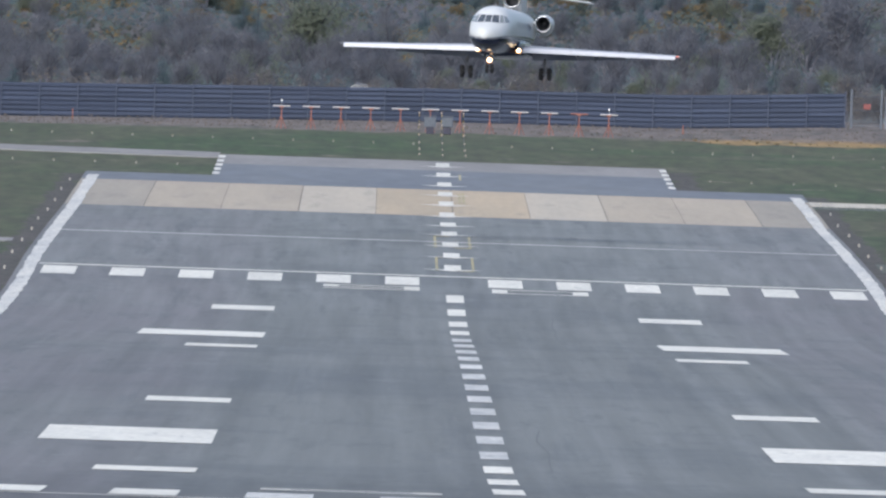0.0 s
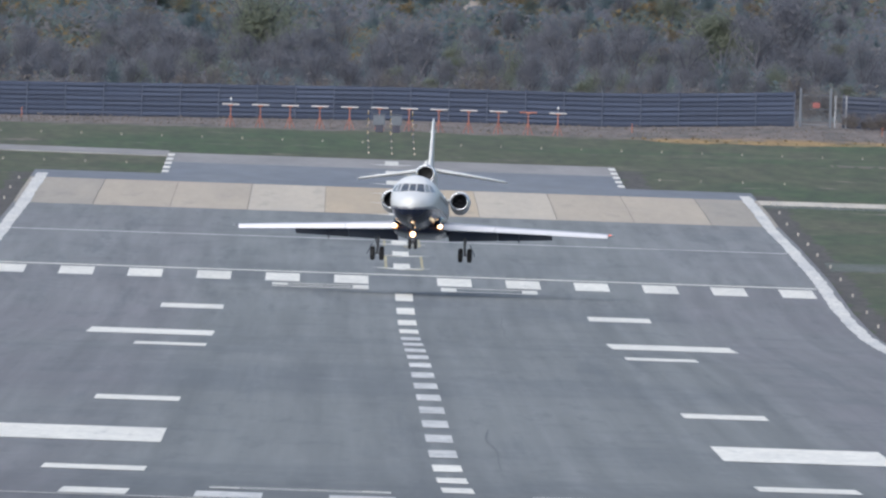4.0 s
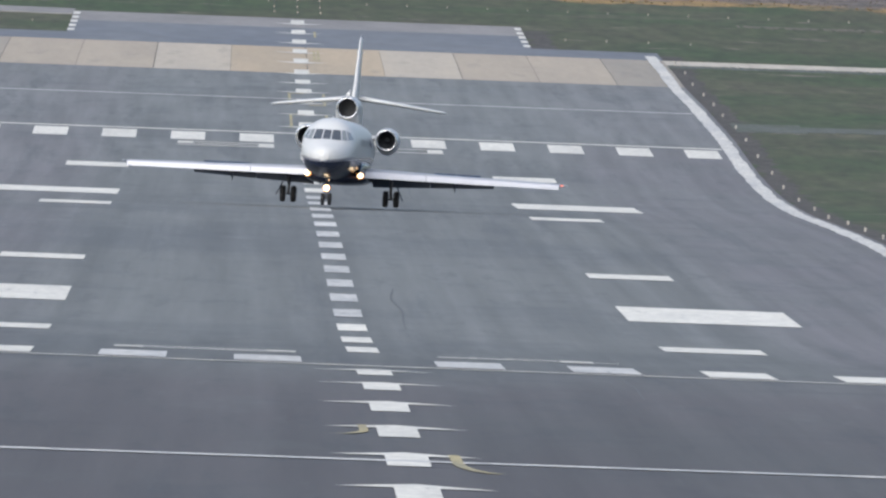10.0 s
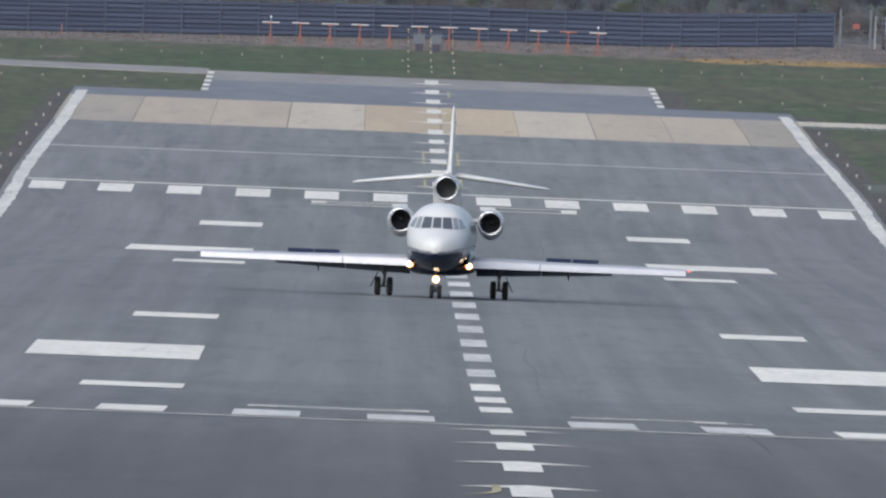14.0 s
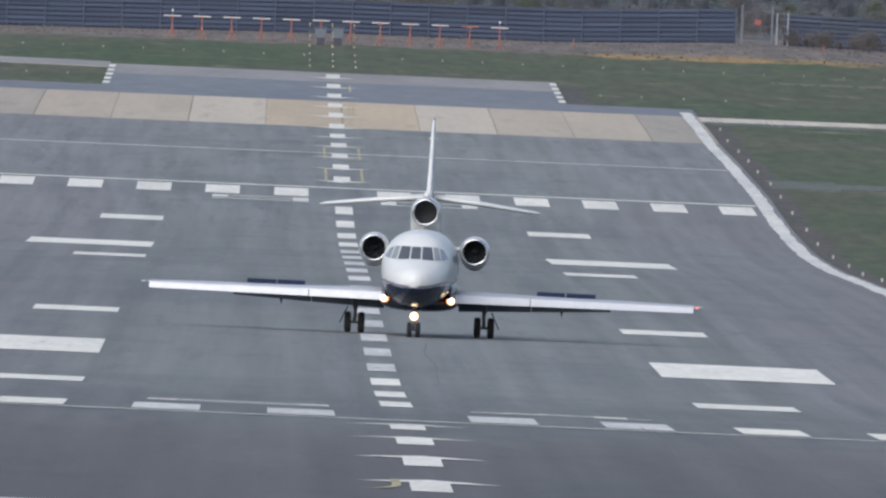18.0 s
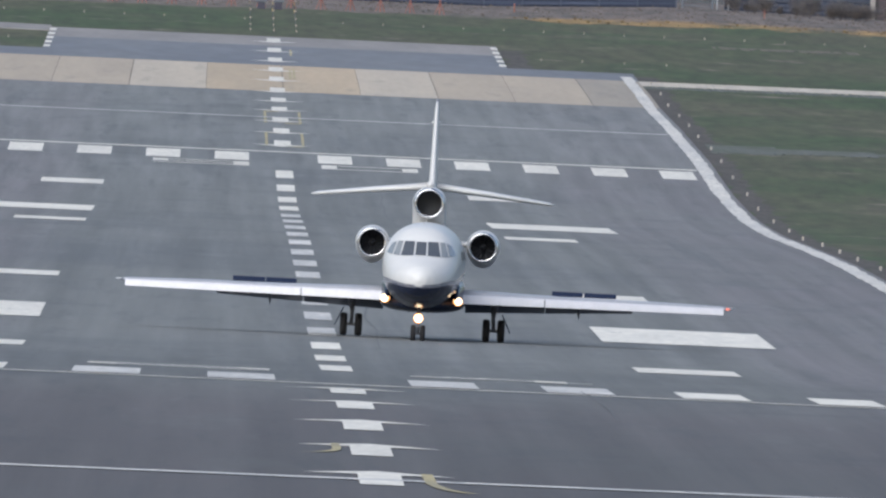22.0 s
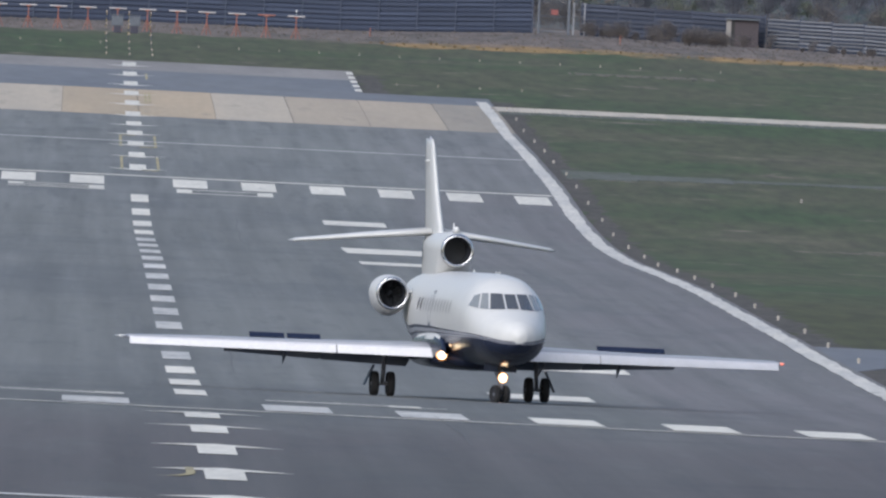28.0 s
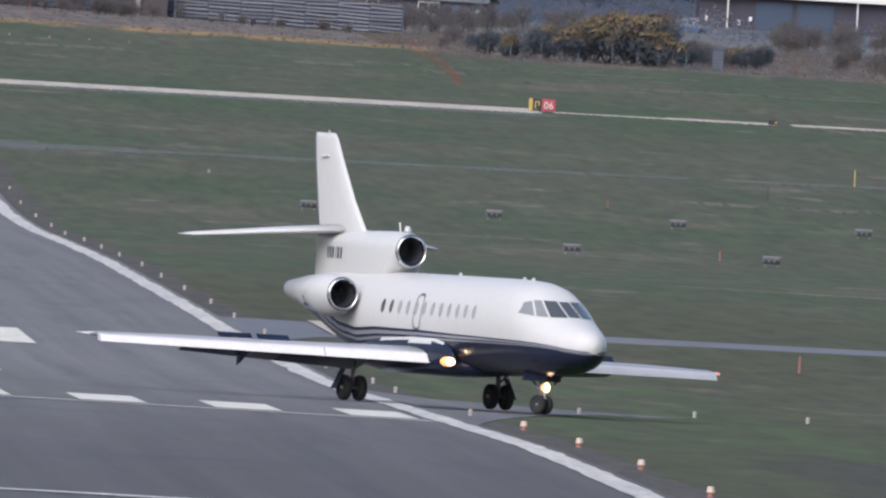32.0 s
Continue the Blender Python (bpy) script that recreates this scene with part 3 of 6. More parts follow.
TWO = ((-2.5, 2.5, 0, 1.4), (-2.5, 2.5, 4.0, 5.2), (-2.5, 2.5, 7.8, 9), (-2.5, -1.7, 1.4, 4.0), (1.7, 2.5, 5.2, 7.8))
FOUR = ((-2.5, 2.5, 2.4, 3.8), (0.9, 1.8, 0, 9), (-2.5, -1.4, 3.8, 5.5), (-1.6, -0.4, 5.5, 7.4), (-0.6, 0.9, 7.4, 9))
numeral(-4.4, 1289, 1, TWO, PAINT)
numeral(4.5, 1289, 1, FOUR, PAINT)
numeral(4.45, 2441, -1, ZERO, PAINT, 1.6)
numeral(-4.3, 2441, -1, SIX, PAINT, 1.6)
def arrow(x, y, pointing, mat=PAINT):
    """A shaft with a wide shallow head."""
    bm = bmesh.new()
    def q(*pts):
        bm.faces.new([bm.verts.new((x + px, y + pointing * py, height(0, y + pointing * py) + 0.02)) for px, py in pts])
    q((-0.45, -15), (0.45, -15), (0.45, 5), (-0.45, 5))
    q((-1.6, 5), (1.6, 5), (0, 12))
    bmesh.ops.recalc_face_normals(bm, faces=bm.faces[:])
    return part("displaced_threshold_arrow", bm, mat, markings)


for k in range(6):
    arrow(0, 1205 - 60 * k, 1)
for k in range(11):
    arrow(0, 2515 + 60 * k, -1)
for side in (-1, 1):
    for k in range(5):
        p, q = sorted((side * 14.45, side * 14.9))
        mark("stopway_dash", p, q, 3016 + 26 * k, 3030 + 26 * k)


def ribbon(name, pts, width, mat):
    """A painted line along points of the plan."""
    bm = bmesh.new()
    prev = None
    for (x, y), (x2, y2) in zip(pts, pts[1:] + [(2 * pts[-1][0] - pts[-2][0], 2 * pts[-1][1] - pts[-2][1])]):
        d = Vector((x2 - x, y2 - y, 0)).normalized()
        nx, ny = -d.y * width / 2, d.x * width / 2
        cur = [bm.verts.new((x + k * nx, y + k * ny, height(x, y + k * ny) + 0.022)) for k in (-1, 1)]
        if prev:
            bm.faces.new((prev[0], prev[1], cur[1], cur[0]))
        prev = cur
    bmesh.ops.recalc_face_normals(bm, faces=bm.faces[:])
    return part(name, bm, mat, markings)


def bend(x0, y0, x1, y1, n=14):
    return [(x0 + (x1 - x0) * (1 - math.cos(math.pi / 2 * i / n)), y0 + (y1 - y0) * math.sin(math.pi / 2 * i / n)) for i in range(n + 1)]


ribbon("lead_off_line", [(-0.76, 1035), (-0.74, 1025)] + bend(-0.74, 1023, -1.5, 1013), 0.2, PAINT_YELLOW)
ribbon("lead_off_line", [(1.0, 975), (1.02, 962)] + bend(1.02, 960, 1.9, 941), 0.24, PAINT_YELLOW)
for x, y, n in ((1.7, 1440, 16), (6.4, 1130, 12), (4.6, 2080, 24)):   # tarred cracks along the runway
    ribbon("sealed_crack", [(x + 0.2 * noise.noise((x, i * 0.23, 1.0)), y + 11 * i) for i in range(n)], 0.045, CRACK)
for x, y0, y1 in ((-0.85, 2618, 2682), (1.1, 2618, 2682), (-0.85, 2506, 2568), (1.1, 2506, 2568), (1.1, 2880, 2945), (1.05, 3025, 3062), (0.85, 2880, 2940)):
    mark("yellow_line", x - 0.07, x + 0.07, y0, y1, PAINT_YELLOW)
for x0, x1, y0, y1 in ((-0.85, 0.0, 2680, 2683), (-0.85, 0, 2566, 2569), (0.2, 1.1, 2616, 2619), (0.2, 1.1, 2504, 2507)):
    mark("yellow_line", x0, x1, y0, y1, PAINT_YELLOW)

# ---- fences at the airfield's edge ----
def make_fence(name, x0, x1, y0, y1, panel, rows, tall, slat_mat, label, top_out=0.12, fill=0.36, sag=0.5):
    f = thing(name, label, "fence", pose(0, 0, 0))
    n = max(1, round((x1 - x0) / panel))
    slat_h = tall / rows
    bm = boxed(-(x1 - x0) / n / 2, (x1 - x0) / n / 2, -0.02, 0.02, -slat_h * fill, slat_h * fill, 0.012)
    me = bpy.data.meshes.new("slat")
    bm.to_mesh(me)
    bm.free()
    me.materials.append(slat_mat)
    bm = boxed(-0.055, 0.055, -0.05, 0.05, -0.3, tall + top_out, 0.015)
    pm = bpy.data.meshes.new("post")
    bm.to_mesh(pm)
    bm.free()
    pm.materials.append(POST)
    # dark board added behind the slats to show shade in the gaps
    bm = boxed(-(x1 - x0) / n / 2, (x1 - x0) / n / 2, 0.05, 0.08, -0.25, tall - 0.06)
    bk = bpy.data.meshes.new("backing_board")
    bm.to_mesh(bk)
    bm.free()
    bk.materials.append(GAP_SHADE)
    random.seed(len(name) + rows)
    for i in range(n + 1):
        x = x0 + (x1 - x0) * i / n
        y = y0 + (y1 - y0) * i / n
        piece("post", pm, f, pose(x, y - 0.06, height(x, y) - 0.05 + random.uniform(-0.04, 0.04)))
        if i == n:
            break
        xm, ym = x0 + (x1 - x0) * (i + 0.5) / n, y0 + (y1 - y0) * (i + 0.5) / n
        za, zb = height(x, y), height(x0 + (x1 - x0) * (i + 1) / n, y0 + (y1 - y0) * (i + 1) / n)
        tilt = -math.degrees(math.atan2(zb - za, (x1 - x0) / n))
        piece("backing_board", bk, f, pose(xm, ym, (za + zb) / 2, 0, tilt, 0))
        for r in range(rows):
            piece("slat", me, f, pose(xm, ym + random.uniform(-0.02, 0.03), (za + zb) / 2 + slat_h * (r + 0.5) + random.uniform(-0.02, 0.02), random.uniform(-14, 6), tilt + random.uniform(-sag, sag), 0))
    return f


make_fence("fence", -74, 29.6, 3430, 3430, 2.8, 7, 2.42, SLAT, "tall dark weathered timber slat fence along the airfield boundary")
make_fence("fence", 33.2, 46.6, 3432, 3430, 2.6, 7, 2.3, SLAT_DARK, "dark weathered slat fence half hidden by scrub")
make_fence("fence", 46.8, 63.2, 3430, 3424, 2.35, 8, 2.15, SLAT_PALE, "pale grey weathered slat fence", fill=0.27, sag=2.2)

# gate
g = thing("gate", "closed mesh gate between pale steel posts with a red sign", "gate", pose(31.3, 3430, height(31.3, 3430)))
for x in (-1.25, 0.95):
    part("gate_post", boxed(x - 0.09, x + 0.09, -0.08, 0.08, -0.3, 2.75, 0.02), FELT, g)
bm = bmesh.new()
for k in range(15):
    tube(bm, (-1.1 + 0.135 * k, 0, 0.1), (-1.1 + 0.135 * k, 0, 2.25), 0.012, n=4)
for z in (0.1, 1.2, 2.25):
    tube(bm, (-1.15, 0, z), (0.85, 0, z), 0.03, n=6)
part("gate_leaf", bm, FELT, g, "grey wire-mesh leaf")
part("sign_board", boxed(-0.36, 0.16, -0.06, -0.03, 1.3, 1.7, 0.01), SIGN_DULL, g, "red warning board")
f = thing("wire_fence", "wire fence on grey posts beside the gate", "fence", pose(32.4, 3430, height(32.4, 3430)))
for x in (0.2, 1.0):
    part("post", boxed(x - 0.05, x + 0.05, -0.05, 0.05, -0.3, 2.3, 0.01), STEEL, f)
bm = bmesh.new()
for z in (0.3, 0.8, 1.3, 1.8, 2.2):
    tube(bm, (0.1, 0, z), (1.0, 0, z), 0.015, n=4)
part("wire", bm, STEEL, f)
b = thing("brick_shelter", "small red-brick shelter against the fence", "shelter", pose(45.1, 3428, height(45.1, 3428)))
part("wall", boxed(-1.35, -1.0, -1.0, 1.0, -0.3, 1.85, 0.02), CONCRETE_GREY, b, "pale end wall")
part("wall", boxed(-0.75, 1.0, -0.9, 1.0, -0.3, 1.85, 0.02), BRICK_RED, b, "red brick wall")
part("roof", boxed(-1.45, 1.1, -1.15, 1.15, 1.85, 1.97, 0.03), FELT, b, "flat grey roof")
part("door", boxed(-1.0, -0.75, -0.85, -0.8, -0.2, 1.8, 0.01), BLACK, b, "dark doorway")

# localiser aerials
def make_aerial(red):
    a = thing("localizer_aerial", "orange and white aerial on an orange tripod", "aerial", group="row of localizer aerials")
    bm = bmesh.new()
    tube(bm, (0, 0, 0.0), (0, 0, 1.56), 0.045, n=6)
    part("mast", bm, ORANGE, a)
    for s, t in ((-1, 0), (1, 0), (0, 1), (0, -1)):
        bm = bmesh.new()
        tube(bm, (0.34 * s, 0.4 * t, 0), (0.02 * s, 0.02 * t, 0.85), 0.03, n=5)
        part("brace", bm, ORANGE, a)
    bm = bmesh.new()
    box(bm, -0.62, 0.62, -0.12, 0.12, 1.55, 1.65, 0.03)
    part("element", bm, ORANGE if red else AERIAL_WHITE, a, "orange element" if red else "white element")
    part("element_clamp", boxed(-0.16, 0.16, -0.13, 0.13, 1.48, 1.60, 0.02), ORANGE, a)
    return a


proto_white, proto_red = make_aerial(False), make_aerial(True)
spots = [(-11.3 + 2.113 * k, 3335) for k in range(12)]
for k, (x, y) in enumerate(spots):
    m = pose(x, y, height(x, y) - 0.05)
    if k == 0:
        proto_white.matrix_basis = m
    elif k == 10:
        proto_red.matrix_basis = m
    else:
        copy_thing(proto_white, m)
for x in (spots[0][0], spots[11][0]):
    p = thing("obstruction_light", "small obstruction light on a thin rod over the aerials", "light", pose(x, 3335.4, height(x, 3335) - 0.05))
    bm = bmesh.new()
    tube(bm, (0, 0, 0), (0, 0, 1.95), 0.02, n=5)
    part("rod", bm, STEEL, p)
    bm = bmesh.new()
    tube(bm, (0, 0, 1.92), (0, 0, 2.08), 0.06, 0.04, n=8)
    part("lens", bm, WHITE, p)
for x in (-0.75, 0.45):
    c = thing("equipment_cabinet", "grey equipment cabinet on a dark plinth", "cabinet", pose(x, 3322, height(x, 3322) - 0.06), group="localizer cabinets")
    part("case", boxed(-0.42, 0.42, -0.3, 0.3, 0.5, 1.2, 0.03), FELT, c, "grey steel case")
    part("plinth", boxed(-0.25, 0.3, -0.25, 0.25, 0.0, 0.5, 0.02), BOARD, c, "dark plinth")
    part("roof", boxed(-0.46, 0.46, -0.34, 0.34, 1.25, 1.3, 0.01), FELT, c)

# approach lights on poles, rising away from the runway
for x in (-1.53, 0.05, 1.58):
    for y, h in ((3172, 0.14), (3200, 0.2), (3228, 0.35), (3256, 0.6), (3284, 1.0), (3310, 1.6)):
        p = thing("approach_light", "yellow and black approach light pole in the grass", "light", pose(x, y, height(x, y) - 0.08), group="approach light poles")
        n = max(1, round(h / 0.22))
        bm = bmesh.new()
        tube(bm, (0, 0, 0), (0, 0, h), 0.017 if h > 1.2 else 0.012, n=6)
        part("pole", bm, YELLOW if h > 1.2 else POST, p, "thin pole")
        for k in range(1, n if h > 1.2 else 0, 2):
            bm = bmesh.new()
            tube(bm, (0, 0, h * k / n), (0, 0, h * (k + 1) / n), 0.02, n=6)
            part("band", bm, BLACK, p, "black band")
        bm = bmesh.new()
        tube(bm, (0, -0.05, h + 0.05), (0, 0.1, h + 0.05), 0.05, 0.04, n=8)
        part("lamp", bm, AMBER, p, "amber lamp")


def make_stub_light(mat, name, label, h=0.14, r=0.055, group=""):
    p = thing(name, label, "light", group=group)
    bm = bmesh.new()
    tube(bm, (0, 0, 0), (0, 0, h * 0.5), r * 0.9, r * 0.5, n=8)
    part("base", bm, ORANGE if mat is AMBER else LENS, p)
    bm = bmesh.new()
    tube(bm, (0, 0, h * 0.45), (0, 0, h), r, r * 0.75, n=10)
    part("lens", bm, mat, p)
    return p


proto = make_stub_light(INSET, "inset_light", "small pale threshold light in the grass", group="threshold wing lights")
first = True
for y, xs in ((3250, [-43.6 + 2.78 * k for k in range(16)] + [4.9 + 2.78 * k for k in range(14)]), (3075, [-28.2, -25.5, -22.8, -20.1, -17.4, 17.5, 20.2, 22.95, 25.7])):
    for x in xs:
        m = pose(x, y, height(x, y) - 0.08)
        if first:
            proto.matrix_basis, first = m, False
        else:
            copy_thing(proto, m)
edge_w = make_stub_light(LENS, "edge_light", "white runway edge light on the stony shoulder", 0.18, 0.068, "runway edge lights")
edge_o = make_stub_light(AMBER, "edge_light", "amber-shaded runway edge light on the stony shoulder", 0.24, 0.095, "runway edge lights")
used = [False, False]
for k, y in enumerate([1041, 1101, 1162, 1228, 1289, 1396, 1434] + [1487 + 61 * i for i in range(25)]):
    for s in (-1, 1):
        amber = y < 1250
        m = pose(s * (24.0 if y < 1450 else 23.62) + 0.06 * math.sin(k * 2.3 + s), y, height(s * 23.6, y) - 0.05)
        pr = edge_o if amber else edge_w
        if not used[amber]:
            pr.matrix_basis, used[amber] = m, True
        else:
            copy_thing(pr, m)
for x, y in ((28.1, 1338), (32.0, 1361), (35.4, 1365), (39.5, 1372)):
    copy_thing(edge_w if y < 2000 else edge_o, pose(x, y, height(x, y) - 0.08))

# slope indicator boxes in the grass
def make_box_unit(x, y):
    b = thing("slope_indicator", "squat grey approach slope light box on short legs", "light box", pose(x, y, height(x, y) - 0.08), group="slope indicator boxes")
    part("case", boxed(-0.42, 0.42, -0.5, 0.5, 0.14, 0.44, 0.06), FELT, b, "grey steel case")
    part("hood", boxed(-0.44, 0.44, -0.53, 0.4, 0.42, 0.50, 0.04), CONCRETE_GREY, b, "pale weathered hood")
    for k in (-0.26, 0.0, 0.26):
        part("lens_opening", boxed(k - 0.09, k + 0.09, -0.52, -0.49, 0.2, 0.34, 0.01), BLACK, b)
    for sx in (-0.3, 0.3):
        for sy in (-0.35, 0.35):
            bm = bmesh.new()
            tube(bm, (sx, sy, -0.05), (sx, sy, 0.16), 0.035, n=6)
            part("leg", bm, STEEL, b)


for x, y in ((38.8, 2392), (48.4, 2398), (57.9, 2402), (67.6, 2408), (48.9, 2246), (58.3, 2240), (68.0, 2240)):
    make_box_unit(x, y)
for x, y, h, mat, word in ((41.0, 1574, 0.62, ORANGE, "orange"), (55.7, 2462, 0.5, ORANGE, "orange"), (56.1, 2250, 0.55, ORANGE, "orange"), (73.4, 2627, 1.0, YELLOW, "yellow"),
                           (40.4, 2453, 0.5, ORANGE, "orange"), (66.2, 2540, 0.7, BOARD, "brown"), (-26.5, 3392, 0.8, ORANGE, "orange"), (17.5, 3380, 0.7, ORANGE, "orange"), (35.5, 3380, 0.7, ORANGE, "orange")):
    p = thing("marker_post", "slim %s marker post standing in the grass" % word, "post", pose(x, y, height(x, y) - 0.08))
    part("post", boxed(-0.036, 0.036, -0.03, 0.03, 0, h, 0.01), mat, p)
    part("foot", boxed(-0.09, 0.09, -0.08, 0.08, 0, 0.04), BLACK, p)

# a line of orange netting posts
for k in range(10):
    y = 3088 + 23 * k
    x = 60.6 + 1.0 * math.sin(k * 0.26)
    p = thing("netting_post", "orange barrier netting on a short post", "barrier", pose(x, y, height(x, y) - 0.08), group="orange netting line")
    bm = bmesh.new()
    tube(bm, (0, 0, 0), (0, 0, 0.75), 0.03, n=5)
    part("post", bm, NETTING, p)
    bm = bmesh.new()
    for z in (0.2, 0.35, 0.5, 0.65):
        tube(bm, (-0.22, -0.2, z), (0.22, 0.2, z), 0.012, n=4)
    for u in (-0.25, -0.1, 0.1, 0.25):
        tube(bm, (u * 0.8, u * 0.7, 0.18), (u * 0.8, u * 0.7, 0.68), 0.01, n=4)
    part("netting", bm, NETTING, p)

# runway sign
s = thing("runway_sign", "red runway sign reading 06 beside a black and yellow taxiway sign", "sign", pose(63.3, 2962, height(63.3, 2962) - 0.05))
part("board", boxed(-0.05, 0.95, -0.12, 0.12, 0.1, 1.0, 0.03), RED, s, "red board")
part("board", boxed(-0.72, -0.08, -0.12, 0.12, 0.1, 1.0, 0.03), BLACK, s, "black board")
part("board", boxed(-1.0, -0.72, -0.14, 0.14, 0.08, 1.02, 0.03), YELLOW, s, "yellow end board")
for x in (-0.8, 0.0, 0.8):
    part("leg", boxed(x - 0.03, x + 0.03, -0.03, 0.03, 0, 0.12), STEEL, s)
cu = bpy.data.curves.new("number", "FONT")
cu.body, cu.size, cu.extrude, cu.align_x = "06", 0.72, 0.01, "CENTER"
cu.materials.append(PAINT_WORN)
tx = new("number", cu)
tx.parent, tx.matrix_basis = s, pose(0.45, -0.14, 0.3, 90, 0, 0)
bm = bmesh.new()
box(bm, -0.56, -0.48, -0.135, -0.12, 0.28, 0.82)
box(bm, -0.48, -0.28, -0.135, -0.12, 0.74, 0.82)
box(bm, -0.30, -0.22, -0.135, -0.12, 0.5, 0.82)
part("letter_bar", bm, YELLOW, s, "yellow bars of an unreadable letter")
s.scale = (0.86, 0.86, 0.86)
d = thing("marker_lamp", "dark lamp housing with a small amber light on the track edge", "light", pose(78.0, 2966, height(78, 2966) - 0.05))
part("case", boxed(-0.3, 0.3, -0.2, 0.2, 0.05, 0.32, 0.04), BLACK, d)
part("lens", boxed(0.1, 0.26, -0.23, -0.2, 0.12, 0.26, 0.02), LAMP_DULL, d, "amber lens")

# ---- hut, white-roofed building, cabinet ----
h = thing("hut", "long brown weatherboard hut with a grey felt roof", "hut", pose(67.6, 3560, 7.4, 0, 0, -11))
bm = bmesh.new()
box(bm, -4.5, 4.9, -2, 2, 0, 2.3)
part("wall", bm, BOARD, h)
bm = bmesh.new()
loft(bm, [[(x, -2.35, 2.15), (x, -2.3, 2.3), (x, 0, 3.15), (x, 2.3, 2.3), (x, 2.35, 2.15), (x, 0, 3.0)] for x in (-4.8, 5.2)])
part("roof", bm, FELT, h, "grey pitched felt roof")
for x0, x1 in ((-0.3, 1.35), (-4.3, -3.3)):
    w = part("window", boxed(x0, x1, -2.06, -2.0, 1.0, 2.05, 0.02), WHITE, h, "white-framed window")
    for k in range(2):
        a = x0 + 0.08 + (x1 - x0 - 0.08) / 2 * k
        part("pane", boxed(a, a + (x1 - x0) / 2 - 0.12, -2.075, -2.06, 1.1, 1.95), PANE, w)
part("door", boxed(2.2, 3.0, -2.05, -2.0, 0, 1.9, 0.02), BLUE_SHEET, h, "blue-grey door")
part("lamp", boxed(4.2, 4.45, -2.12, -2.0, 1.35, 1.6, 0.03), WHITE, h)
bm = bmesh.new()
tube(bm, (-4.2, 0, 2.9), (-4.2, 0, 3.7), 0.03, n=5)
tube(bm, (-4.2, 0, 3.7), (-3.9, 0, 4.0), 0.02, n=5)
part("aerial", bm, STEEL, h)

w = thing("flat_roofed_building", "dark building with a deep white roof fascia and blue shutters", "building", pose(97, 3620, 7.0))
part("wall", boxed(-7.2, 9, 0, 8, 0, 4.4), BOARD, w, "dark wall")
part("fascia", boxed(-7.75, 10, -1.0, 8.4, 4.22, 5.02, 0.04), WHITE, w, "white roof fascia")
for k, x in enumerate((-2.8, 0.4)):
    sh = part("shutter", boxed(x, x + 2.8, -0.08, 0, 0.1, 3.9), BLUE_SHEET, w, "blue steel shutter")
    for j in range(9):
        part("rib", boxed(x + 0.15 + 0.3 * j, x + 0.22 + 0.3 * j, -0.12, -0.08, 0.1, 3.9), BLUE_SHEET, sh)
for x in (-5.0, 5.0):
    bm = bmesh.new()
    tube(bm, (x, -0.7, 0), (x, -0.7, 4.3), 0.065, n=8)
    part("column", bm, WHITE, w, "white column")
for x, z in ((-6.6, 2.2), (-4.1, 2.0), (-3.2, 2.3)):
    part("wall_lamp", boxed(x - 0.12, x + 0.12, -0.15, 0, z, z + 0.4, 0.03), WHITE, w)
c = thing("kiosk", "grey slatted steel kiosk in the scrub", "kiosk", pose(82.8, 3290, height(82.8, 3290) - 0.1))
part("case", boxed(-0.4, 0.4, -0.35, 0.35, 0, 1.55, 0.03), POST, c)
for k in range(6):
    part("louvre", boxed(-0.34, 0.34, -0.38, -0.35, 0.2 + 0.21 * k, 0.3 + 0.21 * k), FELT, c)
part("roof", boxed(-0.45, 0.45, -0.4, 0.4, 1.55, 1.62, 0.02), FELT, c)


# ---- cars ----
def make_car(name, label, mat, at):
    c = thing(name, label, "car", at)
    bm = bmesh.new()
    loft(bm, [[(x, -0.82 * w, 0.35), (x, 0.82 * w, 0.35), (x, 0.85 * w, 0.7), (x, 0.8 * w, top), (x, -0.8 * w, top), (x, -0.85 * w, 0.7)]
              for x, w, top in ((-2.1, 0.86, 0.72), (-1.95, 0.97, 0.82), (-1.0, 1, 0.93), (1.2, 1, 0.95), (2.0, 0.97, 0.9), (2.12, 0.88, 0.75))])
    part("body", bm, mat, c, smooth=False)
    bm = bmesh.new()
    loft(bm, [[(x, -0.74 * w, 0.9), (x, 0.74 * w, 0.9), (x, 0.62 * w, z), (x, -0.62 * w, z)] for x, w, z in ((-1.1, 1, 0.94), (-0.4, 0.98, 1.40), (1.1, 0.98, 1.44), (1.85, 0.95, 1.0))])
    part("glasshouse", bm, PANE, c, "dark glass")
    part("roof", boxed(-0.42, 1.15, -0.62, 0.62, 1.38, 1.47, 0.03), mat, c)
    for x in (-1.35, 1.35):
        for y in (-0.75, 0.75):
            bm = bmesh.new()
            tube(bm, (x, y - 0.1, 0.32), (x, y + 0.1, 0.32), 0.32, n=16)
            wl = part("wheel", bm, TYRE, c)
            bm = bmesh.new()
            tube(bm, (x, y - 0.11, 0.32), (x, y + 0.11, 0.32), 0.19, n=12)
            part("rim", bm, RIM, wl)
    for y in (-0.55, 0.55):
        part("headlight", boxed(-2.12, -2.0, y - 0.16, y + 0.16, 0.6, 0.72, 0.02), WHITE, c)
    return c


passing_car = make_car("passing_car", "silver car driving along the road behind the dark fence", CAR_PAINT, pose(-6, 3474, 8.15))
make_car("parked_car", "blue car parked among the bushes beside the building", CAR_BLUE, pose(88, 3590, 7.95))

s = thing("concrete_slab", "flat pale concrete slab lying in the mown grass", "slab", pose(39.6, 2254, height(39.6, 2254) - 0.08))
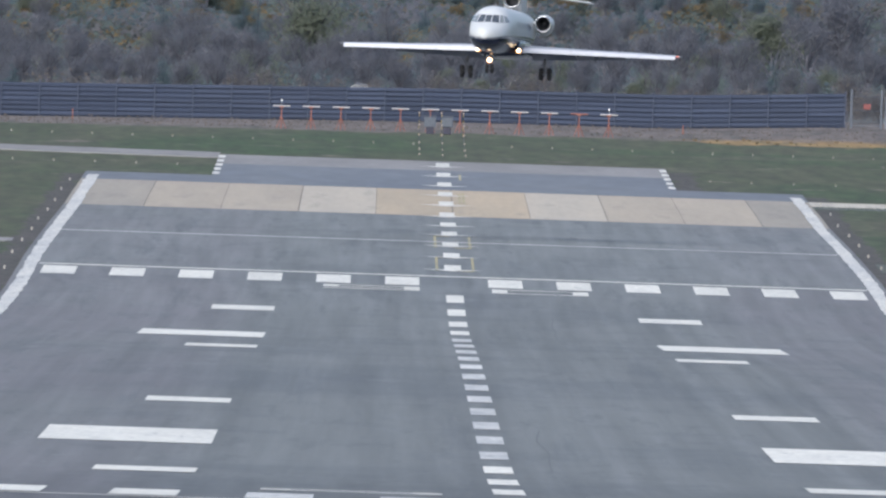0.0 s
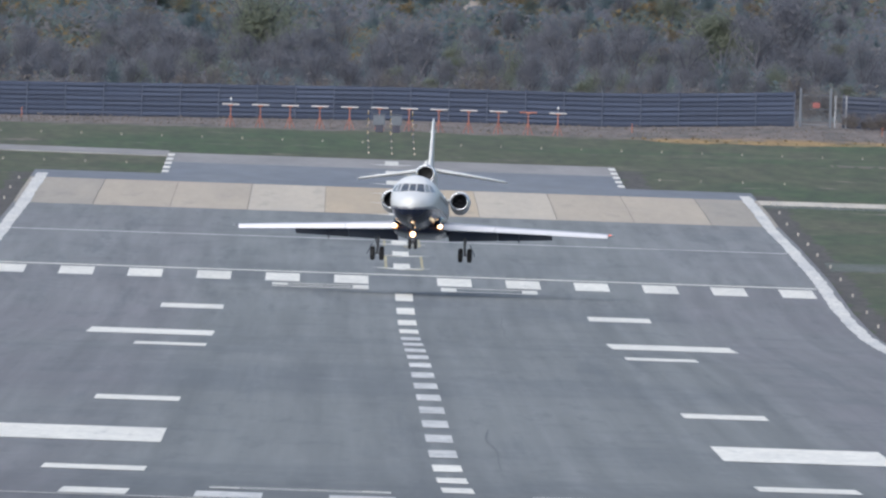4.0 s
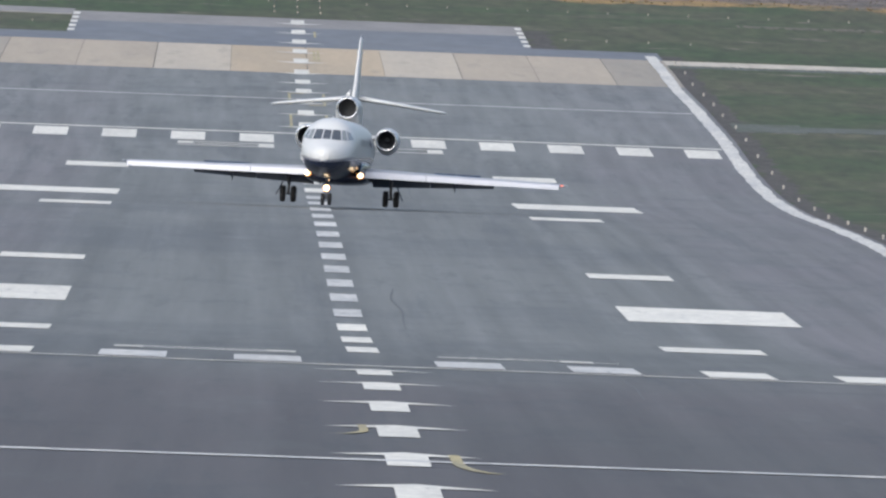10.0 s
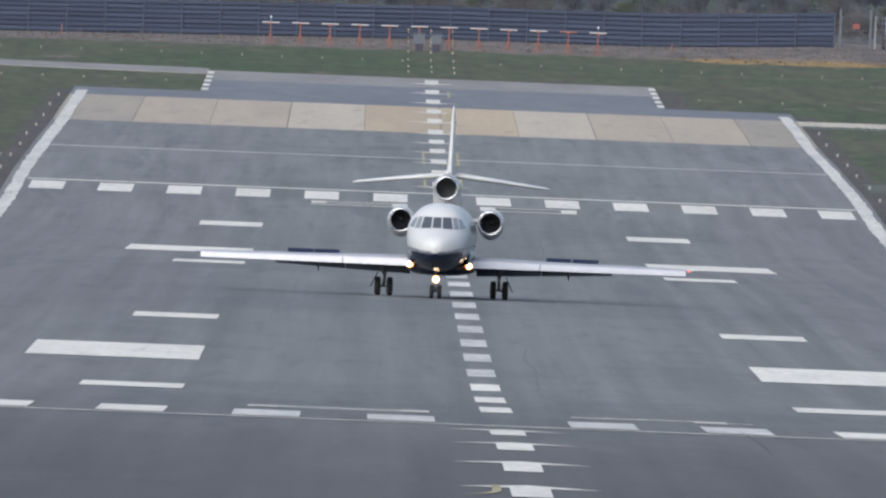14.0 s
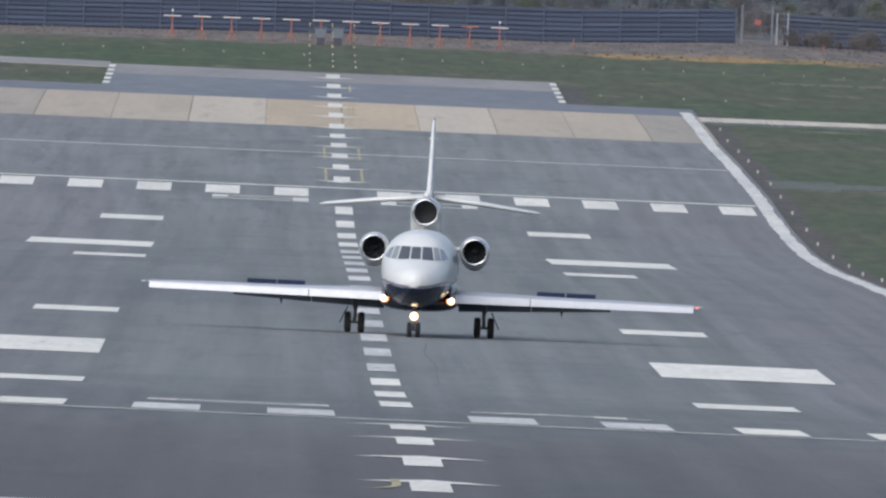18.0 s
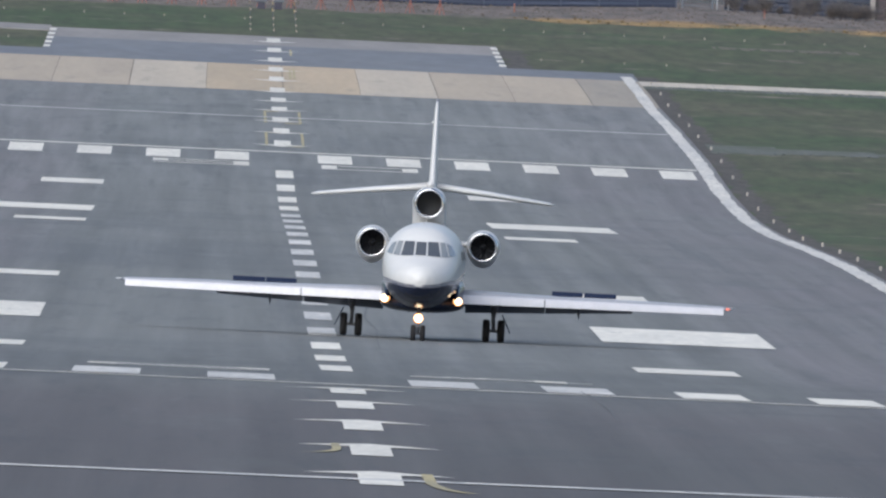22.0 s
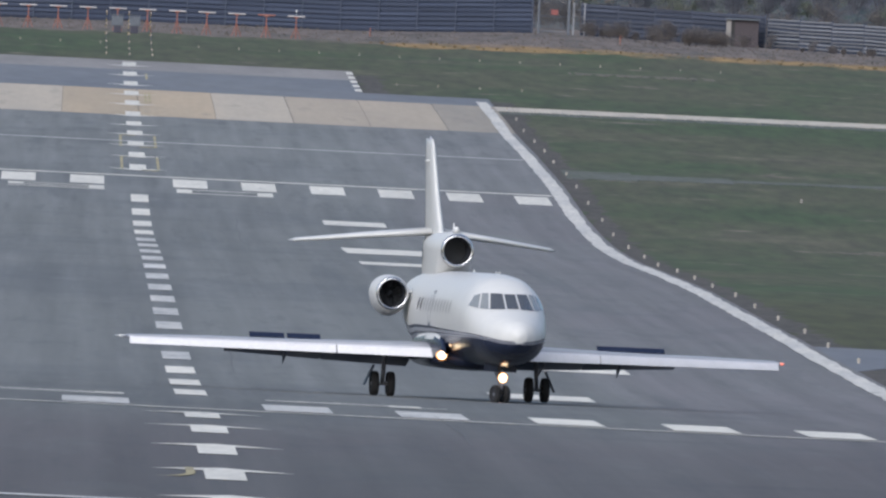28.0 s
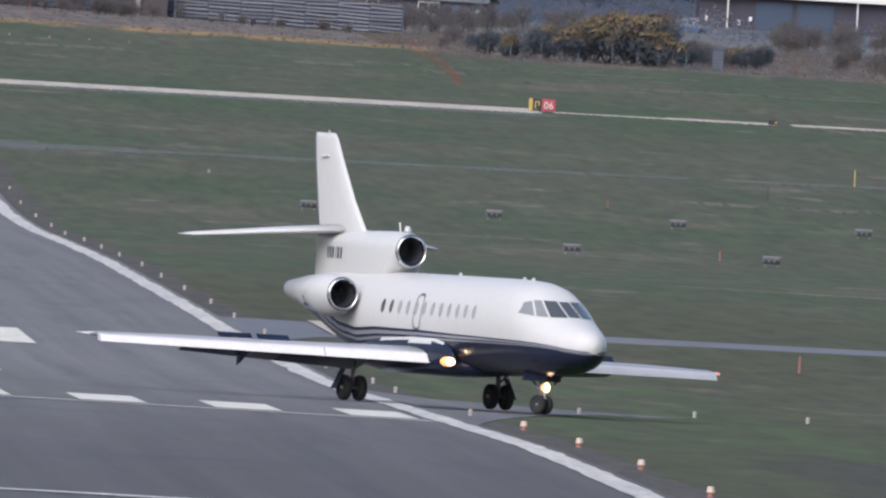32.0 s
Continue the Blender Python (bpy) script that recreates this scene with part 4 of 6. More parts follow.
part("slab", boxed(-0.45, 0.45, -1.2, 1.2, -0.05, 0.09, 0.02), CONCRETE_GREY, s)
copy_thing(edge_w, pose(35.5, 2511, height(35.5, 2511) - 0.08))

# ---- scrub, trees and gorse behind the fence ----
def leaf_cloud(bm, blobs, count, size, mats=1, top_only=None, rng=None, thin=1.0):
    """Many small loose leaves or twig tufts in an uneven crown. blobs: centre, radii."""
    rng = rng or random
    total = sum(b[3] * b[4] * b[5] for b in blobs)
    for cx, cy, cz, rx, ry, rz in blobs:
        for _ in range(int(count * rx * ry * rz / total)):
            a, b = rng.uniform(0, 6.283), math.acos(rng.uniform(-1, 1))
            r = rng.random() ** 0.38
            d = Vector((math.sin(b) * math.cos(a), math.sin(b) * math.sin(a), math.cos(b)))
            k = 1 + 0.35 * noise.noise(d * 2.3 + Vector((cx, cy, cz)))
            p = Vector((cx + d.x * rx * r * k, cy + d.y * ry * r * k, cz + d.z * rz * r * k))
            s = size * rng.uniform(0.5, 1.4)
            face = (d * 0.9 + Vector((0, 0, 0.5)) + Vector((rng.gauss(0, 0.4), rng.gauss(0, 0.4), rng.gauss(0, 0.4)))).normalized()
            u = face.cross(Vector((rng.gauss(0, 1), rng.gauss(0, 1), rng.gauss(0, 1)))).normalized() * s
            v = face.cross(u) * rng.uniform(0.35, 0.9) * thin
            f = bm.faces.new([bm.verts.new(q) for q in (p - u, p + v, p + u)])
            if top_only is not None and d.z * r > top_only + rng.uniform(-0.35, 0.55):
                f.material_index = 1


def limbs(bm, h, spread, n, rng, r0=0.12):
    tube(bm, (0, 0, -0.2), (0.05 * h * rng.uniform(-0.5, 0.5), 0, h * 0.55), r0, r0 * 0.6, n=6, cap=False)
    for k in range(n):
        z = h * rng.uniform(0.18, 0.55)
        a = rng.uniform(0, 6.283)
        e = Vector((math.cos(a) * spread * rng.uniform(0.5, 1), math.sin(a) * spread * rng.uniform(0.5, 1), h * rng.uniform(0.65, 1.0)))
        m = Vector((e.x * 0.4, e.y * 0.4, z + (e.z - z) * 0.45))
        tube(bm, (0, 0, z), m, r0 * 0.5, r0 * 0.3, n=5, cap=False)
        tube(bm, m, e, r0 * 0.3, 0.012, n=4, cap=False)
        for _ in range(4):
            w = m.lerp(e, rng.uniform(0.2, 0.9))
            q = w + Vector((rng.gauss(0, 0.25) * spread, rng.gauss(0, 0.25) * spread, rng.uniform(0.1, 0.3) * h * 0.5))
            tube(bm, w, q, r0 * 0.14, 0.008, n=3, cap=False)


def make_tree(name, label, h, spread, leaf_mat, count, size, seed, limbs_n=12, base=0.3, thin=0.5, group=""):
    rng = random.Random(seed)
    t = thing(name, label, "tree", group=group)
    bm = bmesh.new()
    limbs(bm, h, spread, limbs_n, rng, 0.02 * h)
    part("trunk", bm, BARK, t, "bare trunk and limbs")
    bm = bmesh.new()
    blobs = []
    for k in range(8):
        a = rng.uniform(0, 6.283)
        q = rng.uniform(0.0, 0.65) * spread
        z = h * rng.uniform(base + 0.15, 0.88)
        r = spread * rng.uniform(0.32, 0.6)
        blobs.append((math.cos(a) * q, math.sin(a) * q, z, r, r, r * rng.uniform(0.7, 1.1)))
    leaf_cloud(bm, blobs, count, size, rng=rng, thin=thin)
    part("crown", bm, leaf_mat, t)
    return t


def make_pine(h, seed, needles, name, label):
    rng = random.Random(seed)
    t = thing(name, label, "tree", group=name + "s")
    bm = bmesh.new()
    tube(bm, (0, 0, -0.3), (0.1, 0, h * 0.95), 0.16, 0.03, n=7)
    part("trunk", bm, BARK, t)
    bm = bmesh.new()
    blobs = []
    for k in range(11):
        z = h * (0.3 + 0.66 * k / 10)
        r = h * 0.24 * (1.05 - 0.8 * k / 10) * rng.uniform(0.7, 1.15)
        a = rng.uniform(0, 6.283)
        blobs.append((math.cos(a) * r * 0.45, math.sin(a) * r * 0.45, z, r, r, r * 0.55))
    leaf_cloud(bm, blobs, 2600, 0.2, rng=rng, thin=0.7)
    part("crown", bm, needles, t)
    return t


def make_gorse(w, h, seed, flowers, mats):
    rng = random.Random(seed)
    t = thing("gorse_bush", "gorse bush in yellow bloom" if flowers else "dull green gorse bush with few flowers", "bush", group="gorse bushes")
    bm = bmesh.new()
    for k in range(7):
        a = rng.uniform(0, 6.283)
        tube(bm, (0, 0, -0.1), (math.cos(a) * w * 0.5, math.sin(a) * w * 0.4, h * 0.6), 0.04, 0.015, n=4, cap=False)
    part("stem", bm, BARK, t)
    bm = bmesh.new()
    blobs = []
    for k in range(9):
        a, q = rng.uniform(0, 6.283), rng.uniform(0, 0.7) * w
        r = w * rng.uniform(0.25, 0.42)
        blobs.append((math.cos(a) * q, math.sin(a) * q * 0.7, h * rng.uniform(0.3, 0.68), r, r, min(r, h * 0.36)))
    leaf_cloud(bm, blobs, 2600 if h > 1 else 300, 0.13 if h > 1 else 0.07, top_only=0.16 if h > 1 and flowers else -2.0 if flowers else 0.62, rng=rng, thin=0.9)
    part("foliage", bm, mats, t)
    return t


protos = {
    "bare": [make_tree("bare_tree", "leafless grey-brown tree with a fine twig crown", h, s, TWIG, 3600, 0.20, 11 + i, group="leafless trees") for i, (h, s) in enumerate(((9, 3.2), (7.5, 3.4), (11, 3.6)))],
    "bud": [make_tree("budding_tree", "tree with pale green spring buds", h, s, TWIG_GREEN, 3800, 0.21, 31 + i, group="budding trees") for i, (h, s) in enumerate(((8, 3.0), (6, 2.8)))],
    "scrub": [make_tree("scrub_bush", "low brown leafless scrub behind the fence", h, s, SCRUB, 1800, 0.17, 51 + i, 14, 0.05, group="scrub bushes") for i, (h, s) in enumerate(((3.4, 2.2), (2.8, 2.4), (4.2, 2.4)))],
    "pine": [make_pine(h, s, PINE, "pine_tree", "pine on the heath slope, haze blue mixed into its green") for h, s in ((9, 71), (7, 72))],
    "spruce": [make_pine(h, s, WOOD_SHADE, "spruce_tree", "conifer behind the hut, the wood's shade and haze in its colour") for h, s in ((9, 75), (8, 76))],
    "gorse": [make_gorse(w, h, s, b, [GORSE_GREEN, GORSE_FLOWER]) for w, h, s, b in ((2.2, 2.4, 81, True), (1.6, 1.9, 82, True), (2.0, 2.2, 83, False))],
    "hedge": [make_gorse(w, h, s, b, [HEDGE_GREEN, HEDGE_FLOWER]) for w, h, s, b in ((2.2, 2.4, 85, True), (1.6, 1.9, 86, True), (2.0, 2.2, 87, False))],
    "low": [make_gorse(0.55, 0.42, 84, True, [GORSE_BED, GORSE_BED])],
}
placed = {k: [False] * len(v) for k, v in protos.items()}


def plant(kind, i, x, y, scale=1.0, turn=0.0, sink=0.1):
    p = protos[kind][i]
    m = pose(x, y, height(x, y) - sink, 0, 0, turn)
    if not placed[kind][i]:
        p.matrix_basis, placed[kind][i] = m, True
        o = p
    else:
        o = copy_thing(p, m)
    o.scale = (scale, scale, scale)
    return o


# undergrowth over the whole slope
def make_undergrowth():
    rg = np.random.RandomState(9)
    gx, gy = np.linspace(-84, 130, 150), np.linspace(3480, 4110, 150)
    def field(fx, fy, seed):
        return np.array([[noise.noise((x * fx, y * fy, seed)) for x in gx] for y in gy])
    fa, fb, fc = field(0.09, 0.02, 2.0), field(0.24, 0.06, 9.0), field(0.13, 0.06, 5.0)
    n = 440000
    x, y = rg.uniform(-52, 114, n), 3484 + 400 * rg.rand(n) ** 0.8
    keep = ~((x > 60) & (x < 75) & (y > 3540) & (y < 3572)) & ~((x > 86) & (x < 109) & (y > 3570) & (y < 3632)) & ~((x > 58) & (y < 3548))
    x, y = x[keep], y[keep]
    n = len(x)
    ix = np.clip(((x - gx[0]) / (gx[1] - gx[0])).astype(int), 0, 149)
    iy = np.clip(((y - gy[0]) / (gy[1] - gy[0])).astype(int), 0, 149)
    a, b, c = fa[iy, ix], fb[iy, ix], fc[iy, ix]
    ground = np.interp(y, PY, PZ) + np.interp(x, SIDE_X, SIDE_Z)
    tall = np.where(y < 3680, np.maximum(0.4, 1.6 + 2.4 * a + 1.4 * b), np.maximum(0.5, 1.3 + 2.2 * a + 1.6 * b))
    frac = rg.rand(n) ** 0.6
    p = np.stack([x, y, ground - 0.2 + tall * frac], 1)
    s = rg.uniform(0.08, 0.22, (n, 1)) * np.where(y > 3670, 1.7, 1.0)[:, None]
    face = np.array([0, -0.5, 0.8]) + rg.normal(0, 0.35, (n, 3))
    u = np.cross(face, rg.normal(0, 1, (n, 3)))
    u *= s / np.linalg.norm(u, axis=1, keepdims=True)
    v = np.cross(face, u) * 0.8
    verts = np.stack([p - u, p + v, p + u], 1).reshape(-1, 3)
    me = bpy.data.meshes.new("undergrowth")
    me.from_pydata(verts.tolist(), [], np.arange(n * 3).reshape(-1, 3).tolist())
    for m in (TWIG, PINE, GORSE_GREEN, SCRUB, WOOD_SHADE, GORSE_FLOWER):
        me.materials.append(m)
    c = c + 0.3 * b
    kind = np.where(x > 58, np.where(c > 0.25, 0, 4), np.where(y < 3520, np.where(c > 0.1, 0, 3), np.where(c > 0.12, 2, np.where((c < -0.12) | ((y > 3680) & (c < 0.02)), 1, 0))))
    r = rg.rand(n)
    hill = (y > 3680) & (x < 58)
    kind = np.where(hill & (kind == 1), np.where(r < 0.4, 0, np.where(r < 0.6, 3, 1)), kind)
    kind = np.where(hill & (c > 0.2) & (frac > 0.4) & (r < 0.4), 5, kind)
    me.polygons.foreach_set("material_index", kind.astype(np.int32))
    return tagged(new("undergrowth", me), "tangled grey-brown and dull green undergrowth on the slope", "undergrowth", kind="stuff")


make_undergrowth()
rng = random.Random(5)


def any_turn():
    return rng.uniform(0, 360)


x = -50.0
while x < 62:                                            # low brown scrub just behind the fence
    plant("scrub", rng.randrange(3), x, rng.uniform(3484, 3502), rng.uniform(0.5, 0.85), any_turn())
    x += rng.uniform(0.9, 1.7)
for y0, y1, step, small, large in ((3508, 3535, 2.2, 0.36, 0.52), (3540, 3575, 2.2, 0.42, 0.6), (3580, 3620, 2.2, 0.46, 0.68), (3625, 3665, 2.4, 0.5, 0.72)):   # leafless wood at the foot of the hill
    x = -50.0
    while x < 112:
        y, r = rng.uniform(y0, y1), rng.random()
        if x < 58 or (y > 3640):
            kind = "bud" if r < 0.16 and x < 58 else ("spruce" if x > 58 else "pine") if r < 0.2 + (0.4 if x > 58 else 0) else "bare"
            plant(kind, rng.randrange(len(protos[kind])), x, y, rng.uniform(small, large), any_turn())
        x += step * rng.uniform(0.7, 1.3)
x = -50.0
while x < 62:                                            # dark pines, bare bushes and green bushes over the hill
    for y0, y1 in ((3688, 3712), (3712, 3738), (3738, 3764), (3764, 3795), (3795, 3840)):
        r = rng.random()
        kind, i, s = ("pine", rng.randrange(2), rng.uniform(0.25, 0.5)) if r < 0.34 else ("bud", rng.randrange(2), rng.uniform(0.3, 0.5)) if r < 0.52 else \
            ("gorse", 2, rng.uniform(0.8, 1.3)) if r < 0.68 else ("gorse", rng.randrange(2), rng.uniform(0.5, 0.8)) if r < 0.75 else ("bare", rng.randrange(3), rng.uniform(0.28, 0.46))
        plant(kind, i, x + rng.uniform(-1, 1), rng.uniform(y0, y1), s, any_turn())
    x += rng.uniform(1.3, 2.2)
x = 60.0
while x < 112:                                           # woodland behind the hut and the building, its darkness put into the needles' colour
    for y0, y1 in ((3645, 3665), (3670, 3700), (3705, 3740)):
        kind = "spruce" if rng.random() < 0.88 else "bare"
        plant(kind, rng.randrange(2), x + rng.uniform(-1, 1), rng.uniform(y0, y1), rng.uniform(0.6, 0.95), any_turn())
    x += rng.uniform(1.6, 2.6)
# single larger trees in the wood
for gx, gy, kind, i, s in ((-9.77, 3600, "bud", 0, 1.3), (-16.39, 3600, "bare", 1, 0.79), (-6.0, 3610, "bare", 0, 0.66), (0.92, 3600, "bare", 2, 0.59), (13.48, 3600, "bare", 0, 0.72), (25.56, 3600, "bud", 1, 1.37), (30.72, 3600, "bare", 1, 1.23), (-34.77, 3620, "bare", 2, 0.59), (27.9, 3570, "bare", 2, 0.73), (-21.8, 3720, "pine", 0, 0.46), (-21.05, 3690, "pine", 1, 0.25), (25.46, 3760, "pine", 1, 0.4), (19.55, 3695, "pine", 0, 0.3), (6.64, 3830, "pine", 1, 0.25), (-12.79, 3780, "pine", 1, 0.25)):
    plant(kind, i, gx, gy, s, gx * 31)
# clumps of gorse in bloom on the hill
for gx, gy, n, spread in ((-33.8, 3762, 3, 1.4), (-32.2, 3740, 2, 1.2), (-28.2, 3777, 2, 1.2), (-25.5, 3755, 1, 1.2), (-19.2, 3744, 1, 1.2), (-17.9, 3759, 2, 1.2), (-16.1, 3761, 1, 1.2), (-31.4, 3710, 1, 1.2), (-7.6, 3783, 2, 1.2), (-6.0, 3714, 1, 1.2), (-14.8, 3778, 1, 1.2), (1.5, 3757, 1, 1.2), (9.4, 3754, 2, 1.2), (10.7, 3758, 1, 1.2), (8.7, 3728, 1, 1.2), (20.1, 3756, 3, 1.4), (23.0, 3750, 1, 1.2), (16.8, 3728, 2, 1.2), (21.7, 3727, 2, 1.2), (21.9, 3704, 1, 1.2), (29.1, 3751, 1, 1.2), (28.0, 3796, 2, 1.2), (13.4, 3800, 1, 1.2), (4.7, 3797, 2, 1.2), (-36.2, 3779, 1, 1.2), (-3.1, 3794, 1, 1.2), (19.3, 3782, 1, 1.2)):
    for k in range(n):
        plant("gorse", rng.randrange(2), gx + spread * (k - (n - 1) / 2), gy + rng.uniform(-6, 6), rng.uniform(0.75, 1.15), any_turn())
bm = bmesh.new()
rim = []
for k in range(18):
    a = 2 * math.pi * k / 18
    r = 1 + 0.45 * noise.noise((math.cos(a) * 1.7, math.sin(a) * 1.7, 2.0))
    rim.append((7.4 + 1.25 * r * math.cos(a), 3757 + 4 * math.sin(a), height(7.4, 3757) + 0.95 + 0.55 * r * math.sin(a)))
loft(bm, [rim, [(p[0] * 0.96 + 0.3, p[1] + 3, p[2] - 0.9) for p in rim]])
tagged(obj("sand_bank", bm, SAND), "bare pale sand bank on the heath slope", "sand", kind="structure")
# gorse hedge and brown scrub before the hut and the building
for gx, gy, i, s in ((72.0, 3292, 0, 1.2), (73.6, 3294, 0, 1.4), (75.2, 3296, 0, 1.6), (76.6, 3294, 0, 1.72), (77.8, 3292, 0, 1.68), (79.0, 3290, 1, 1.5), (69.6, 3296, 2, 1.15), (68.2, 3298, 1, 1.0), (66.8, 3300, 2, 0.9),
                     (74.4, 3300, 0, 1.5), (77.2, 3300, 0, 1.72), (80.6, 3296, 2, 0.9), (82.2, 3312, 2, 0.9), (84.4, 3310, 1, 0.9), (86.0, 3306, 2, 0.9), (63.2, 3470, 1, 0.75), (71.0, 3300, 2, 0.9)):
    plant("hedge", i, gx, gy, s, gx * 40)
for k in range(44):
    gx = rng.uniform(64, 112)
    if 85.0 < gx < 91.0:                                 # the car shows through here
        continue
    plant("scrub", rng.randrange(3), gx, rng.uniform(3302, 3370), rng.uniform(0.25, 0.5) if gx < 80 else rng.uniform(0.4, 0.65), any_turn())
for k in range(110):
    gx = rng.uniform(62, 118)
    if 85.0 < gx < 91.0:
        continue
    plant("scrub", rng.randrange(3), gx, rng.uniform(3440, 3535), rng.uniform(0.4, 0.66), any_turn())
for k in range(64):                                      # the low yellow line along the verge
    gx = 17 + 45 * (k + rng.uniform(-0.5, 0.5)) / 64
    plant("low", 0, gx, rng.uniform(3312, 3334), rng.uniform(0.2, 0.42), any_turn(), 0.05)
for k in range(46):                                      # scrub that half hides the fences
    gx = rng.uniform(33.4, 45) if k < 30 else rng.uniform(46, 64)
    plant("scrub", rng.randrange(3), gx, rng.uniform(3405, 3424), rng.uniform(0.25, 0.5) if k < 30 else rng.uniform(0.15, 0.32), any_turn())
for k in range(9):                                       # pale posts of a wire fence through the hedge
    gx = 66.5 + 2.05 * k + 0.5 * math.sin(k * 5.1)
    p = thing("wire_fence_post", "thin pale concrete post of a wire fence in the hedge", "post", pose(gx, 3282, height(gx, 3282) - 0.1), group="hedge fence posts")
    part("post", boxed(-0.025, 0.025, -0.025, 0.025, 0, 1.2 + 0.35 * math.sin(k * 3.7), 0.01), FELT, p)
for k in range(22):                                      # brown scrub against the hut's wall
    gx = rng.uniform(62, 74)
    plant("scrub", rng.randrange(3), gx, rng.uniform(3538, 3550), rng.uniform(0.3, 0.45), any_turn())


def make_tufts():
    """Dead grass and low brown growth on the verge below the fence and round the hedge."""
    rg = np.random.RandomState(21)
    n = 44000
    x = np.where(rg.rand(n) < 0.9, rg.uniform(60, 112, n), rg.uniform(-50, 64, n))
    y = np.where(x > 63, rg.uniform(3276, 3440, n), rg.uniform(3336, 3426, n))
    z = np.array([height(a, b) for a, b in zip(x, y)]) - 0.08
    lump = np.array([noise.noise((a * 0.5, b * 0.04, 3.0)) for a, b in zip(x, y)])
    tall = np.where(x > 63, np.maximum(0.08, 0.45 + 1.1 * lump) * np.minimum(1, (y - 3270) / 40), np.maximum(0.05, 0.12 + 0.35 * lump))
    p = np.stack([x, y, z + tall * rg.rand(n)], 1)
    s = rg.uniform(0.05, 0.14, (n, 1))
    face = np.array([0, -0.5, 0.8]) + rg.normal(0, 0.4, (n, 3))
    u = np.cross(face, rg.normal(0, 1, (n, 3)))
    u *= s / np.linalg.norm(u, axis=1, keepdims=True)
    v = np.cross(face, u) * 0.8
    me = bpy.data.meshes.new("dead_grass")
    me.from_pydata(np.stack([p - u, p + v, p + u], 1).reshape(-1, 3).tolist(), [], np.arange(n * 3).reshape(-1, 3).tolist())
    for m in (DEAD_GRASS, SCRUB, HEDGE_GREEN):
        me.materials.append(m)
    me.polygons.foreach_set("material_index", np.where((lump > 0.12) & (x > 63), np.where(rg.rand(n) < 0.5, 2, 1), 0).astype(np.int32))
    return tagged(new("dead_grass", me), "dead brown grass and low scrub on the verge", "grass", kind="stuff")


make_tufts()

# ---- the three-engined jet; nose towards -y, origin on the ground between the main wheels ----
def ring(y, w, top, bottom, n=40, full=2.15):
    zc, h = (top + bottom) / 2, (top - bottom) / 2
    pts = []
    for i in range(n):
        a = 2 * math.pi * i / n
        c, s = math.sin(a), math.cos(a)
        pts.append((w * math.copysign(abs(c) ** (2 / full), c), y, zc + h * math.copysign(abs(s) ** (2 / full), s)))
    return pts


BODY = [(-11.4, 0.05, 2.03, 1.93), (-11.32, 0.23, 2.20, 1.72), (-11.05, 0.48, 2.38, 1.50), (-10.7, 0.68, 2.51, 1.36), (-10.25, 0.86, 2.64, 1.24),
        (-9.9, 0.95, 2.76, 1.18), (-9.5, 1.03, 2.94, 1.13), (-9.1, 1.10, 3.13, 1.10), (-8.6, 1.16, 3.41, 1.08), (-8.1, 1.20, 3.60, 1.07), (-7.5, 1.23, 3.69, 1.07),
        (-6.6, 1.24, 3.72, 1.06), (-5.0, 1.25, 3.72, 1.06), (-3.0, 1.25, 3.71, 1.04), (-1.0, 1.25, 3.70, 1.02), (1.0, 1.25, 3.69, 1.03),
        (2.4, 1.24, 3.67, 1.10), (3.6, 1.18, 3.65, 1.28), (4.8, 1.07, 3.63, 1.56), (6.0, 0.90, 3.58, 1.90), (7.2, 0.70, 3.50, 2.24),
        (8.2, 0.53, 3.42, 2.50), (9.0, 0.40, 3.32, 2.66), (9.5, 0.34, 3.26, 2.72)]


def body_at(y):
    ys = [b[0] for b in BODY]
    return [float(np.interp(y, ys, [b[k] for b in BODY])) for k in (1, 2, 3)]


def body_x(y, z):
    w, top, bot = body_at(y)
    u = min(1, abs((z - (top + bot) / 2) / ((top - bot) / 2)))
    return w * (1 - u ** 2.15) ** (1 / 2.15)


def airfoil(x, y_le, chord, z, thick, n=7, droop=0.0):
    up, lo = [], []
    for i in range(n):
        u = (1 - math.cos(math.pi * i / (n - 1))) / 2
        t = 5 * thick * (0.2969 * u ** 0.5 - 0.126 * u - 0.3516 * u * u + 0.2843 * u ** 3 - 0.1036 * u ** 4)
        up.append((x, y_le + chord * u, z + t * chord - droop * u * chord))
        lo.append((x, y_le + chord * u, z - 0.8 * t * chord - droop * u * chord))
    return up + lo[-2:0:-1]


def wing_line(x):
    """y of the leading edge, chord and z at the span position x."""
    y = float(np.interp(x, [0.9, 3.86, 9.62], [-3.05, -1.55, 1.32]))
    c = float(np.interp(x, [0.9, 3.86, 9.62], [4.9, 3.45, 1.35]))
    return y, c, float(np.interp(x, [0.9, 9.62], [1.44, 1.40]))


